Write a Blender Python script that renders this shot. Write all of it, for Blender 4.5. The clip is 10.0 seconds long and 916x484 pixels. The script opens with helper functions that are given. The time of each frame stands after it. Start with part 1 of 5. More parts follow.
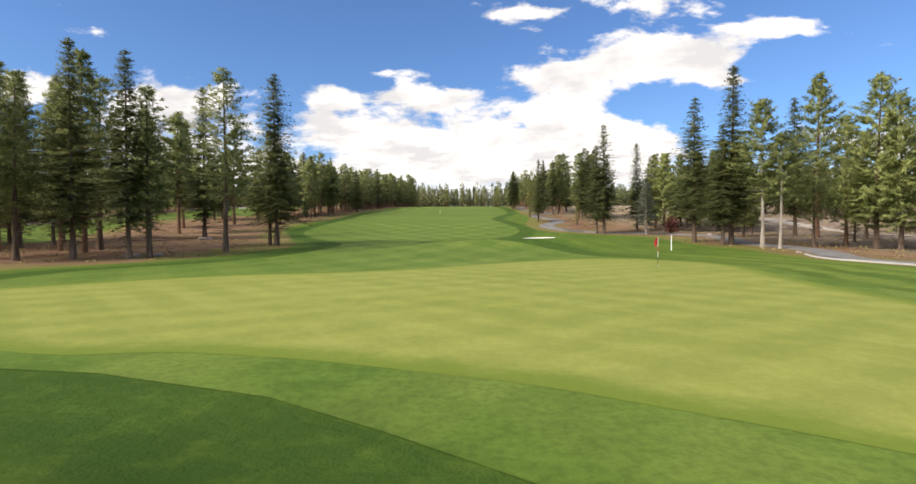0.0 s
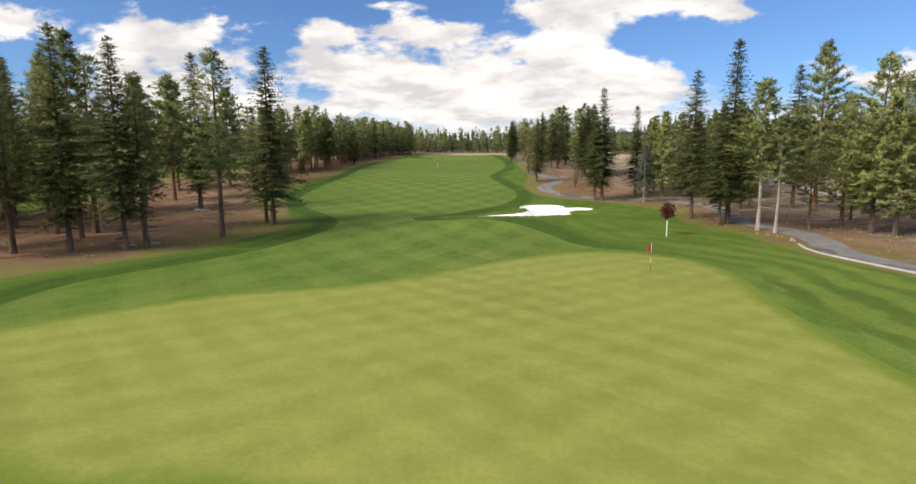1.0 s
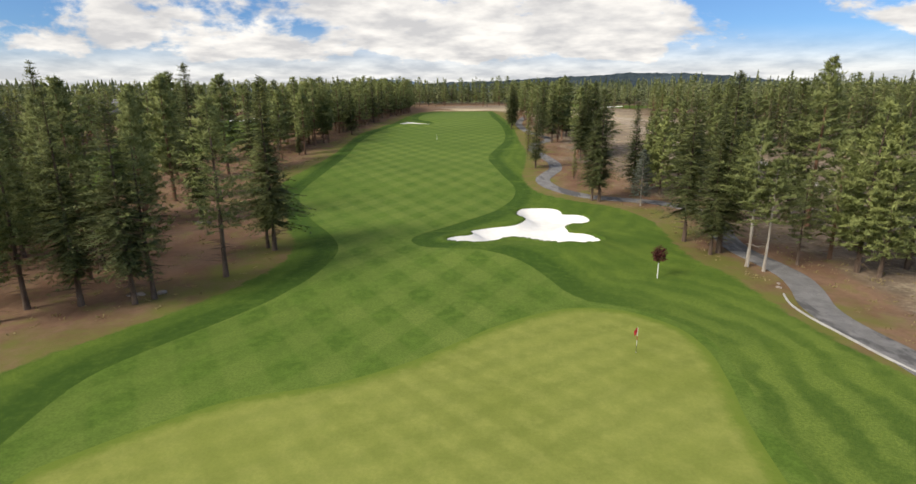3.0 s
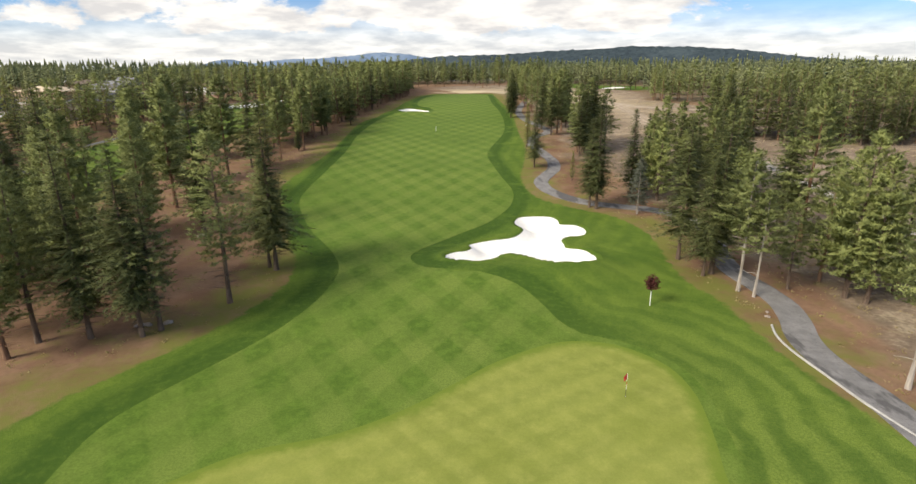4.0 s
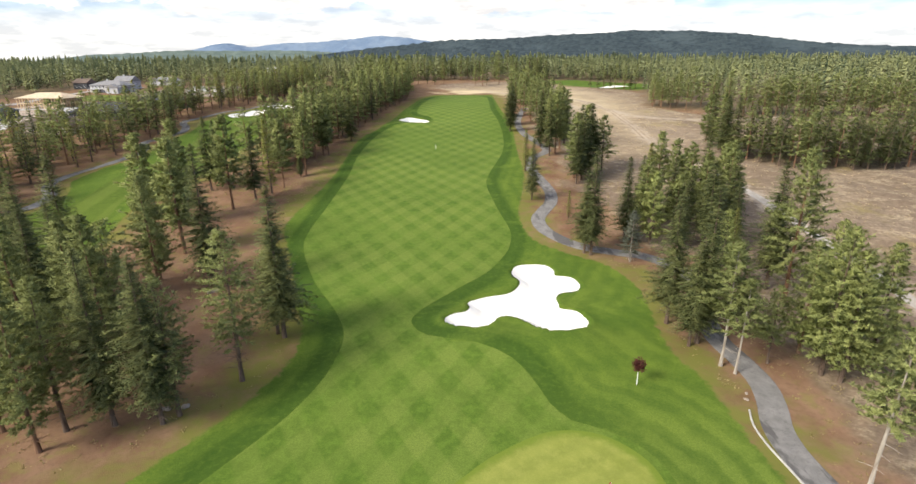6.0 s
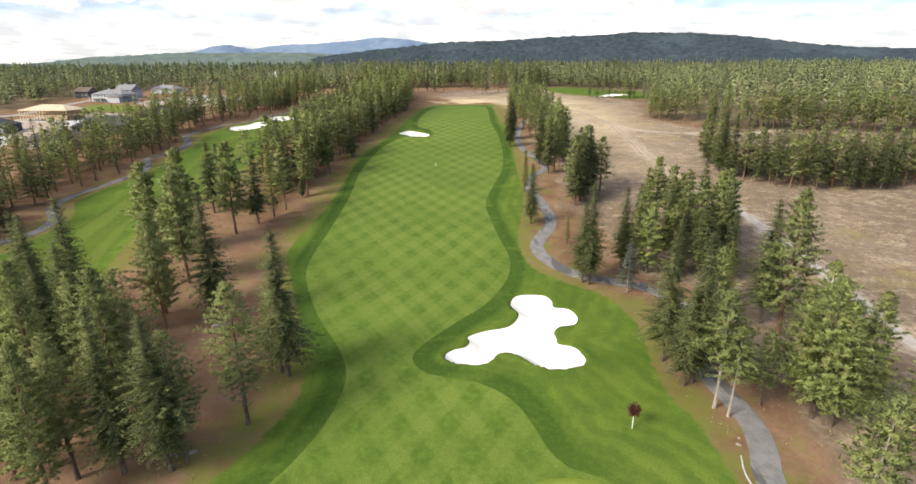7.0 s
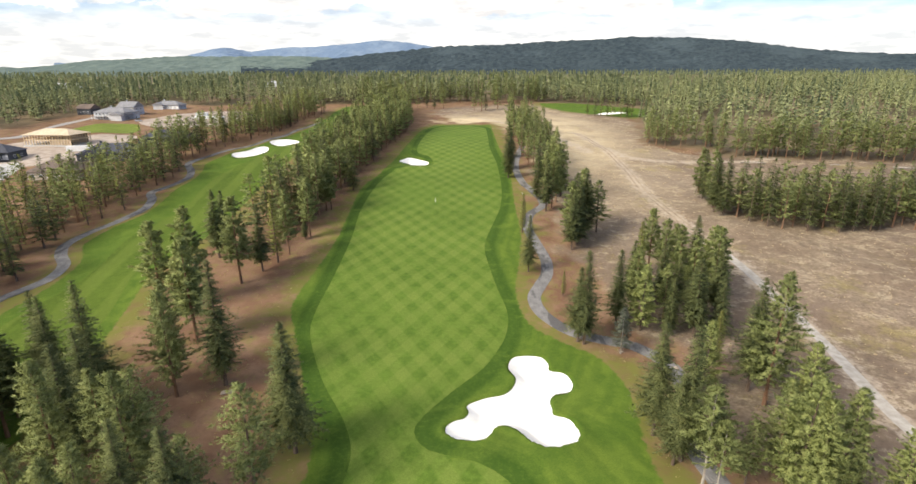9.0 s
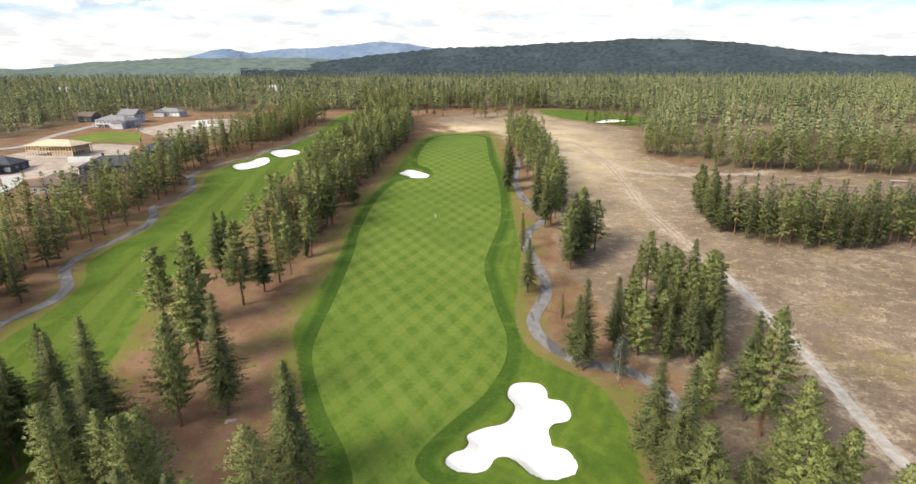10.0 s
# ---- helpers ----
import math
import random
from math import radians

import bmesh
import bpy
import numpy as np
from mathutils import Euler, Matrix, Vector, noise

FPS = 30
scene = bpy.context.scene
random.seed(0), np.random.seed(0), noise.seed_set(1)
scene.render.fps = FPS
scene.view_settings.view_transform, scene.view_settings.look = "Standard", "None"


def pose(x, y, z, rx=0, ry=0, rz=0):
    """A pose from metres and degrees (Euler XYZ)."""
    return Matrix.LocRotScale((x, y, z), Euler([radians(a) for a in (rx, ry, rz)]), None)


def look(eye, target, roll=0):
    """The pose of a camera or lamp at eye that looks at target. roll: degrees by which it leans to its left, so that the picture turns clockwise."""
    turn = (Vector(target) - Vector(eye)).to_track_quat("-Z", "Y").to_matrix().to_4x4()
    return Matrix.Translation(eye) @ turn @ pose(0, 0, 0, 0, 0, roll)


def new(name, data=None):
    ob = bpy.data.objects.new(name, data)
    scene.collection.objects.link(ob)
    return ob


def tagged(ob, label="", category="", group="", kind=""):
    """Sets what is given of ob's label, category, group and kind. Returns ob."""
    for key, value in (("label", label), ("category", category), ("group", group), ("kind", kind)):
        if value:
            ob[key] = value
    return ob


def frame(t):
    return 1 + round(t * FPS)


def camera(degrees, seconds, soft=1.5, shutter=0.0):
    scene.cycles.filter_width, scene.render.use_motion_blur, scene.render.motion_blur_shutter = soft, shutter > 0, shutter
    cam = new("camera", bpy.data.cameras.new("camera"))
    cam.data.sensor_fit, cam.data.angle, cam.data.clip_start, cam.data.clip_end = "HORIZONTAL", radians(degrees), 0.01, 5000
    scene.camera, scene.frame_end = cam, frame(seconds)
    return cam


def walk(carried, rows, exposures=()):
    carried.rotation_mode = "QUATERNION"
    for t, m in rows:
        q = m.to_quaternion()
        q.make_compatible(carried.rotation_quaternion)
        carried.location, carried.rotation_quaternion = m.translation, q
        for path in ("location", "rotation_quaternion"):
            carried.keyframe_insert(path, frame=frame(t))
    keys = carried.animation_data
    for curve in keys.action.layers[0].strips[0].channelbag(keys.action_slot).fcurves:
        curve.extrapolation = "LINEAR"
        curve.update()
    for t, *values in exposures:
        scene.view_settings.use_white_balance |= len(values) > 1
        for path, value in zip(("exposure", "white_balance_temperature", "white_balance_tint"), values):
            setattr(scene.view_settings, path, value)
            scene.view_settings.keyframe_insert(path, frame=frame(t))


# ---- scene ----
# a slow climb: seconds, x, y, z, yaw, pitch, roll
cam = camera(82.61, 10.0, soft=1.5)
PATH = [
    (0.0, -0.000, -0.000, 2.730, 0.000, -1.241, 0.208),
    (0.5, 0.194, 0.090, 5.180, -0.103, -4.783, 0.206),
    (1.0, 0.320, 0.174, 7.625, -0.134, -7.715, 0.223),
    (1.5, 0.380, 0.298, 10.248, -0.134, -9.695, 0.238),
    (2.0, 0.498, 0.430, 12.976, -0.135, -11.339, 0.247),
    (2.5, 0.635, 0.573, 15.795, -0.100, -12.622, 0.251),
    (4.0, 1.036, 1.083, 24.987, -0.123, -16.692, 0.278),
    (4.5, 1.150, 1.180, 28.154, -0.162, -17.799, 0.285),
    (5.0, 1.226, 1.226, 31.350, -0.155, -18.453, 0.288),
    (5.5, 1.253, 1.291, 34.557, -0.137, -18.476, 0.296),
    (7.0, 1.311, 1.614, 43.881, -0.137, -18.386, 0.321),
    (7.5, 1.268, 1.705, 47.076, -0.160, -18.375, 0.313),
    (8.0, 1.254, 1.832, 50.397, -0.193, -18.346, 0.274),
    (8.5, 1.192, 1.980, 53.721, -0.153, -18.332, 0.242),
    (9.0, 1.199, 2.107, 56.992, -0.235, -18.257, 0.204),
    (9.5, 1.187, 2.235, 60.065, -0.259, -18.253, 0.188),
    (10.0, 1.164, 2.427, 62.969, -0.260, -18.221, 0.183),
]
EXPOSURES = [(0.0, 0.74, 7150, 12), (1.0, 0.52, 7100, 12), (2.0, 0.28, 6950, 11), (2.5, 0.29, 6900, 10), (4.0, 0.62, 7200, 10), (5.5, 0.88, 7100, 10), (10.0, 0.87, 7150, 10)]
walk(cam, [(t, pose(x, y, z, 90 + pitch, roll, yaw)) for t, x, y, z, yaw, pitch, roll in PATH], EXPOSURES)

# ---- world and sun ----
SUN_FROM = Vector((-0.85, -0.52, 0.0)).normalized()
SUN_HEIGHT = radians(36)


def node_tree(nt, kind, **values):
    n = nt.nodes.new(kind)
    for key, value in values.items():
        n.inputs[key].default_value = value
    return n


# the cloud banks ahead: east of north and up as tangents, half width, half height, weight
CLOUDS = [(-0.52, 0.25, 0.15, 0.055, 0.8), (-0.82, 0.27, 0.09, 0.036, 0.75), (-0.69, 0.378, 0.04, 0.022, 0.5), (-0.24, 0.256, 0.045, 0.02, 0.8), (-0.117, 0.302, 0.055, 0.013, 0.75),
          (-0.072, 0.25, 0.085, 0.027, 0.8), (-0.21, 0.188, 0.12, 0.032, 0.75), (0.02, 0.165, 0.20, 0.034, 0.7), (0.165, 0.222, 0.13, 0.036, 0.75), (0.255, 0.30, 0.16, 0.045, 0.85),
          (0.445, 0.35, 0.12, 0.04, 0.8), (0.61, 0.386, 0.07, 0.018, 0.75), (0.13, 0.413, 0.08, 0.012, 0.65), (0.332, 0.17, 0.09, 0.04, 0.8), (0.512, 0.286, 0.033, 0.010, 0.7),
          (-0.15, 0.11, 0.46, 0.028, 0.65), (0.83, 0.175, 0.13, 0.04, 0.8), (0.30, 0.47, 0.22, 0.05, 0.8), (-0.60, 0.155, 0.18, 0.04, 0.75), (-0.92, 0.14, 0.12, 0.03, 0.6), (0.2, 0.12, 0.25, 0.03, 0.6)]


def cloud_banks(nt, way, elsewhere):
    """How thick the clouds are: banks of puffs ahead, the broken cover of the noise elsewhere."""
    L = nt.links.new

    def m(op, a, b=0.0, c=0.0):
        n = nt.nodes.new("ShaderNodeMath")
        n.operation = op
        for k, v in enumerate((a, b, c)):
            if isinstance(v, (int, float)):
                n.inputs[k].default_value = v
            else:
                L(v, n.inputs[k])
        return n.outputs[0]

    def steps(v, lo, hi):
        n = nt.nodes.new("ShaderNodeMapRange")
        n.interpolation_type = "SMOOTHSTEP"
        n.inputs["From Min"].default_value, n.inputs["From Max"].default_value = lo, hi
        L(v, n.inputs["Value"])
        return n.outputs[0]

    sep = nt.nodes.new("ShaderNodeSeparateXYZ")
    L(way, sep.inputs[0])
    ahead = m("MAXIMUM", sep.outputs["Y"], 0.05)
    u, v = m("DIVIDE", sep.outputs["X"], ahead), m("DIVIDE", sep.outputs["Z"], ahead)
    place = nt.nodes.new("ShaderNodeCombineXYZ")
    L(u, place.inputs[0])
    L(m("MULTIPLY", v, 2.1), place.inputs[1])
    puff = node_tree(nt, "ShaderNodeTexNoise", Scale=7.0, Detail=9.0, Roughness=0.6, Distortion=0.15)
    L(place.outputs[0], puff.inputs["Vector"])
    total = m("MULTIPLY_ADD", puff.outputs["Fac"], 2.3, -1.15)
    for cu, cv, su, sv, weight in CLOUDS:
        a = m("MULTIPLY_ADD", u, 1 / su, -cu / su)
        b = m("MULTIPLY_ADD", v, 1 / sv, -cv / sv)
        r = m("MULTIPLY_ADD", a, a, m("MULTIPLY", b, b))
        total = m("MULTIPLY_ADD", m("POWER", 2.718, m("MULTIPLY", r, -0.75)), weight, total)
    bank = steps(total, 0.36, 0.70)
    low = steps(v, 0.16, 0.06)
    bank = m("MAXIMUM", bank, m("MULTIPLY", low, 0.9))
    front = m("MULTIPLY", steps(sep.outputs["Y"], 0.35, 0.6), steps(v, 0.62, 0.46))
    return m("ADD", m("MULTIPLY", bank, front), m("MULTIPLY", elsewhere, m("SUBTRACT", 1.0, front)))


def make_world():
    w = bpy.data.worlds.new("sky")
    w.use_nodes = True
    nt = w.node_tree
    nt.nodes.clear()
    L = nt.links.new
    out = nt.nodes.new("ShaderNodeOutputWorld")
    bg = node_tree(nt, "ShaderNodeBackground", Strength=0.145)
    sky = nt.nodes.new("ShaderNodeTexSky")
    sky.sky_type = "NISHITA"
    sky.sun_disc = False
    sky.sun_elevation = SUN_HEIGHT
    sky.sun_rotation = math.atan2(SUN_FROM.x, SUN_FROM.y)
    sky.air_density, sky.dust_density, sky.ozone_density = 1.0, 0.6, 1.6
    co = nt.nodes.new("ShaderNodeTexCoord")
    sep = nt.nodes.new("ShaderNodeSeparateXYZ")
    L(co.outputs["Generated"], sep.inputs[0])
    up = nt.nodes.new("ShaderNodeMath")
    up.operation = "MAXIMUM"
    up.inputs[1].default_value = 0.0
    L(sep.outputs["Z"], up.inputs[0])
    lift = nt.nodes.new("ShaderNodeMath")
    lift.inputs[1].default_value = 0.16
    L(up.outputs[0], lift.inputs[0])
    flat = nt.nodes.new("ShaderNodeVectorMath")
    flat.operation = "DIVIDE"
    comb = nt.nodes.new("ShaderNodeCombineXYZ")
    for k in range(3):
        L(lift.outputs[0], comb.inputs[k])
    turn = nt.nodes.new("ShaderNodeMapping")
    turn.inputs["Rotation"].default_value = (0, 0, radians(24))
    L(co.outputs["Generated"], turn.inputs[0])
    L(turn.outputs[0], flat.inputs[0])
    L(comb.outputs[0], flat.inputs[1])
    big = node_tree(nt, "ShaderNodeTexNoise", Scale=1.15, Detail=9.0, Roughness=0.56, Distortion=0.25)
    L(flat.outputs[0], big.inputs["Vector"])
    ramp = nt.nodes.new("ShaderNodeValToRGB")
    ramp.color_ramp.elements[0].position, ramp.color_ramp.elements[1].position = 0.49, 0.60
    lean = nt.nodes.new("ShaderNodeMath")
    lean.operation = "MULTIPLY_ADD"
    lean.inputs[1].default_value = -0.10
    L(sep.outputs["X"], lean.inputs[0])
    L(big.outputs["Fac"], lean.inputs[2])
    # more of them overhead
    high = nt.nodes.new("ShaderNodeMapRange")
    high.inputs["From Min"].default_value, high.inputs["From Max"].default_value = 0.35, 1.0
    high.inputs["To Min"].default_value, high.inputs["To Max"].default_value = 0.0, 0.1
    L(sep.outputs["Z"], high.inputs["Value"])
    more = nt.nodes.new("ShaderNodeMath")
    L(lean.outputs[0], more.inputs[0])
    L(high.outputs[0], more.inputs[1])
    L(more.outputs[0], ramp.inputs[0])
    # towards the horizon the clouds close up
    low = nt.nodes.new("ShaderNodeMapRange")
    low.inputs["From Min"].default_value, low.inputs["From Max"].default_value = 0.02, 0.15
    low.inputs["To Min"].default_value, low.inputs["To Max"].default_value = 0.85, 0.0
    L(sep.outputs["Z"], low.inputs["Value"])
    cover = nt.nodes.new("ShaderNodeMath")
    cover.use_clamp = True
    L(ramp.outputs["Color"], cover.inputs[0])
    L(low.outputs[0], cover.inputs[1])
    fine = node_tree(nt, "ShaderNodeTexNoise", Scale=3.1, Detail=6.0, Roughness=0.55)
    L(flat.outputs[0], fine.inputs["Vector"])
    tone = nt.nodes.new("ShaderNodeValToRGB")
    tone.color_ramp.elements[0].position, tone.color_ramp.elements[1].position = 0.37, 0.64
    tone.color_ramp.elements[0].color = (3.4, 3.5, 3.75, 1)
    tone.color_ramp.elements[1].color = (5.6, 5.6, 5.6, 1)
    L(fine.outputs["Fac"], tone.inputs[0])
    mix = nt.nodes.new("ShaderNodeMix")
    mix.data_type = "RGBA"
    L(cloud_banks(nt, co.outputs["Generated"], cover.outputs[0]), mix.inputs["Factor"])
    deep = nt.nodes.new("ShaderNodeMix")
    deep.data_type, deep.blend_type = "RGBA", "MULTIPLY"
    deep.inputs["Factor"].default_value = 1.0
    deep.inputs["B"].default_value = (0.33, 0.50, 0.74, 1)
    L(sky.outputs[0], deep.inputs["A"])
    L(deep.outputs["Result"], mix.inputs["A"])
    L(tone.outputs["Color"], mix.inputs["B"])
    L(mix.outputs["Result"], bg.inputs["Color"])
    L(bg.outputs[0], out.inputs[0])
    scene.world = w


make_world()
sun = new("sun", bpy.data.lights.new("sun", "SUN"))
sun.data.energy, sun.data.angle, sun.data.color = 3.0, radians(23.0), (1.0, 0.95, 0.87)
sun.matrix_basis = look(SUN_FROM * math.cos(SUN_HEIGHT) * 100 + Vector((0, 0, 100 * math.sin(SUN_HEIGHT))), (0, 0, 0))

# ---- materials ----


class Mat:
    """A node material with short ways to write its graph."""

    def __init__(self, name, rough=0.85, spec=0.3, metal=0.0):
        self.m = bpy.data.materials.new(name)
        self.m.use_nodes = True
        self.nt = self.m.node_tree
        self.b = self.nt.nodes["Principled BSDF"]
        self.b.inputs["Roughness"].default_value = rough
        self.b.inputs["Specular IOR Level"].default_value = spec
        self.b.inputs["Metallic"].default_value = metal
        self.co = self.nt.nodes.new("ShaderNodeTexCoord")

    def link(self, a, b):
        self.nt.links.new(a, b)

    def node(self, kind):
        return self.nt.nodes.new(kind)

    def put(self, socket, value):
        if isinstance(value, (int, float)):
            socket.default_value = value
        elif isinstance(value, tuple):
            socket.default_value = (*value, 1)[:4] if len(socket.default_value) == 4 else value
        else:
            self.link(value, socket)

    def noise(self, scale, detail=4.0, rough=0.55, where="Object", stretch=None, turn=0.0, distort=0.0):
        n = self.node("ShaderNodeTexNoise")
        n.inputs["Scale"].default_value, n.inputs["Detail"].default_value, n.inputs["Roughness"].default_value = scale, detail, rough
        n.inputs["Distortion"].default_value = distort
        src = self.co.outputs[where]
        if stretch or turn:
            mp = self.node("ShaderNodeMapping")
            mp.inputs["Scale"].default_value = stretch or (1, 1, 1)
            mp.inputs["Rotation"].default_value = (0, 0, radians(turn))
            self.link(src, mp.inputs[0])
            src = mp.outputs[0]
        self.link(src, n.inputs["Vector"])
        return n.outputs["Fac"]

    def math(self, op, a, b=0.0, c=0.0):
        n = self.node("ShaderNodeMath")
        n.operation = op
        for k, v in enumerate((a, b, c)):
            self.put(n.inputs[k], v)
        return n.outputs[0]

    def ramp(self, v, lo, hi, a=0.0, b=1.0):
        n = self.node("ShaderNodeMapRange")
        n.interpolation_type = "SMOOTHSTEP"
        for key, x in (("Value", v), ("From Min", lo), ("From Max", hi), ("To Min", a), ("To Max", b)):
            self.put(n.inputs[key], x)
        return n.outputs[0]

    def mix(self, f, a, b, how="MIX"):
        n = self.node("ShaderNodeMix")
        n.data_type, n.blend_type = "RGBA", how
        self.put(n.inputs["Factor"], f)
        for key, v in (("A", a), ("B", b)):
            s = [i for i in n.inputs if i.name == key and i.type == "RGBA"][0]
            self.put(s, v)
        return [o for o in n.outputs if o.type == "RGBA"][0]

    def attr(self, name):
        n = self.node("ShaderNodeAttribute")
        n.attribute_name = name
        return n.outputs["Fac"]

    def stripes(self, width, turn, soft=0.25):
        """Bands of that width across the ground, 0 to 1."""
        mp = self.node("ShaderNodeMapping")
        mp.inputs["Rotation"].default_value = (0, 0, radians(turn))
        self.link(self.co.outputs["Object"], mp.inputs[0])
        sx = self.node("ShaderNodeSeparateXYZ")
        self.link(mp.outputs[0], sx.inputs[0])
        wob = self.math("MULTIPLY", self.noise(0.03, 2.0), width * 0.9)
        s = self.math("SINE", self.math("MULTIPLY", self.math("ADD", sx.outputs["X"], wob), math.pi / width))
        return self.ramp(s, -soft, soft)

    def random(self):
        return self.node("ShaderNodeObjectInfo").outputs["Random"]

    def island(self):
        return self.node("ShaderNodeNewGeometry").outputs["Random Per Island"]

    def bump(self, v, strength, distance):
        n = self.node("ShaderNodeBump")
        n.inputs["Strength"].default_value, n.inputs["Distance"].default_value = strength, distance
        self.link(v, n.inputs["Height"])
        self.link(n.outputs[0], self.b.inputs["Normal"])

    def color(self, v):
        self.put(self.b.inputs["Base Color"], v)
        return self.m


def turf(name, light, dark, stripe=None, worn=None, grain=0.42):
    k = Mat(name, 0.9, 0.12)
    c = k.mix(k.ramp(k.noise(0.11, 5.0), 0.35, 0.66), dark, light)
    c = k.mix(k.ramp(k.noise(0.027, 4.0, 0.6), 0.4, 0.65, 0.0, 0.4), c, tuple(v * 0.72 for v in dark))
    c = k.mix(k.math("MULTIPLY", k.ramp(k.noise(0.9, 6.0, 0.7), 0.40, 0.64), 0.6), c, worn or tuple(v * 1.25 for v in light))
    if stripe:
        c = stripe(k, c)
    c = k.mix(k.ramp(k.noise(5.0, 4.0, 0.75), 0.36, 0.66, 0.0, grain), c, tuple(v * 0.55 for v in dark))
    k.bump(k.noise(14.0, 3.0, 0.7), 0.35, 0.03)
    return k.color(c)


def fairway_bands(k, c):
    a, b = k.stripes(2.7, 31, 0.3), k.stripes(2.7, -31, 0.3)
    both = k.math("MULTIPLY", k.math("ADD", a, b), 0.5)
    patch = k.ramp(k.noise(0.04, 3.0), 0.35, 0.6, 0.45, 1.0)
    return k.mix(k.math("MULTIPLY", both, k.math("MULTIPLY", patch, 0.7)), c, (0.19, 0.246, 0.052))


def green_bands(k, c):
    a = k.stripes(1.3, 58, 0.9)
    c = k.mix(k.math("MULTIPLY", a, 0.2), c, (0.36, 0.38, 0.09))
    east = k.ramp(k.noise(0.05, 3.0), 0.4, 0.6, 0.25, 1.0)
    c = k.mix(k.math("MULTIPLY", k.math("MULTIPLY", k.stripes(1.25, -42, 0.6), east), 0.32), c, (0.15, 0.185, 0.03))
    return k.mix(k.ramp(k.noise(0.09, 4.0, 0.6), 0.5, 0.68, 0.0, 0.4), c, (0.16, 0.20, 0.03))


def long_bands(k, c):
    return k.mix(k.math("MULTIPLY", k.stripes(5.0, -6, 0.35), 0.5), c, (0.14, 0.19, 0.034))


M_WESTFAIR = turf("west_turf", (0.092, 0.14, 0.02), (0.07, 0.113, 0.015), long_bands)
M_FAIRWAY = turf("fairway_turf", (0.106, 0.172, 0.026), (0.077, 0.137, 0.019), fairway_bands)


def green_turf(k, c):
    c = green_bands(k, c)
    edge = k.math("ADD", k.attr("edge"), k.ramp(k.noise(0.8, 4.0, 0.7), 0.25, 0.75, -0.35, 0.35))
    return k.mix(k.ramp(edge, 0.2, 1.5), (0.142, 0.198, 0.028), c)


M_GREEN = turf("putting_turf", (0.250, 0.280, 0.064), (0.208, 0.241, 0.051), green_turf, (0.285, 0.302, 0.076), 0.2)


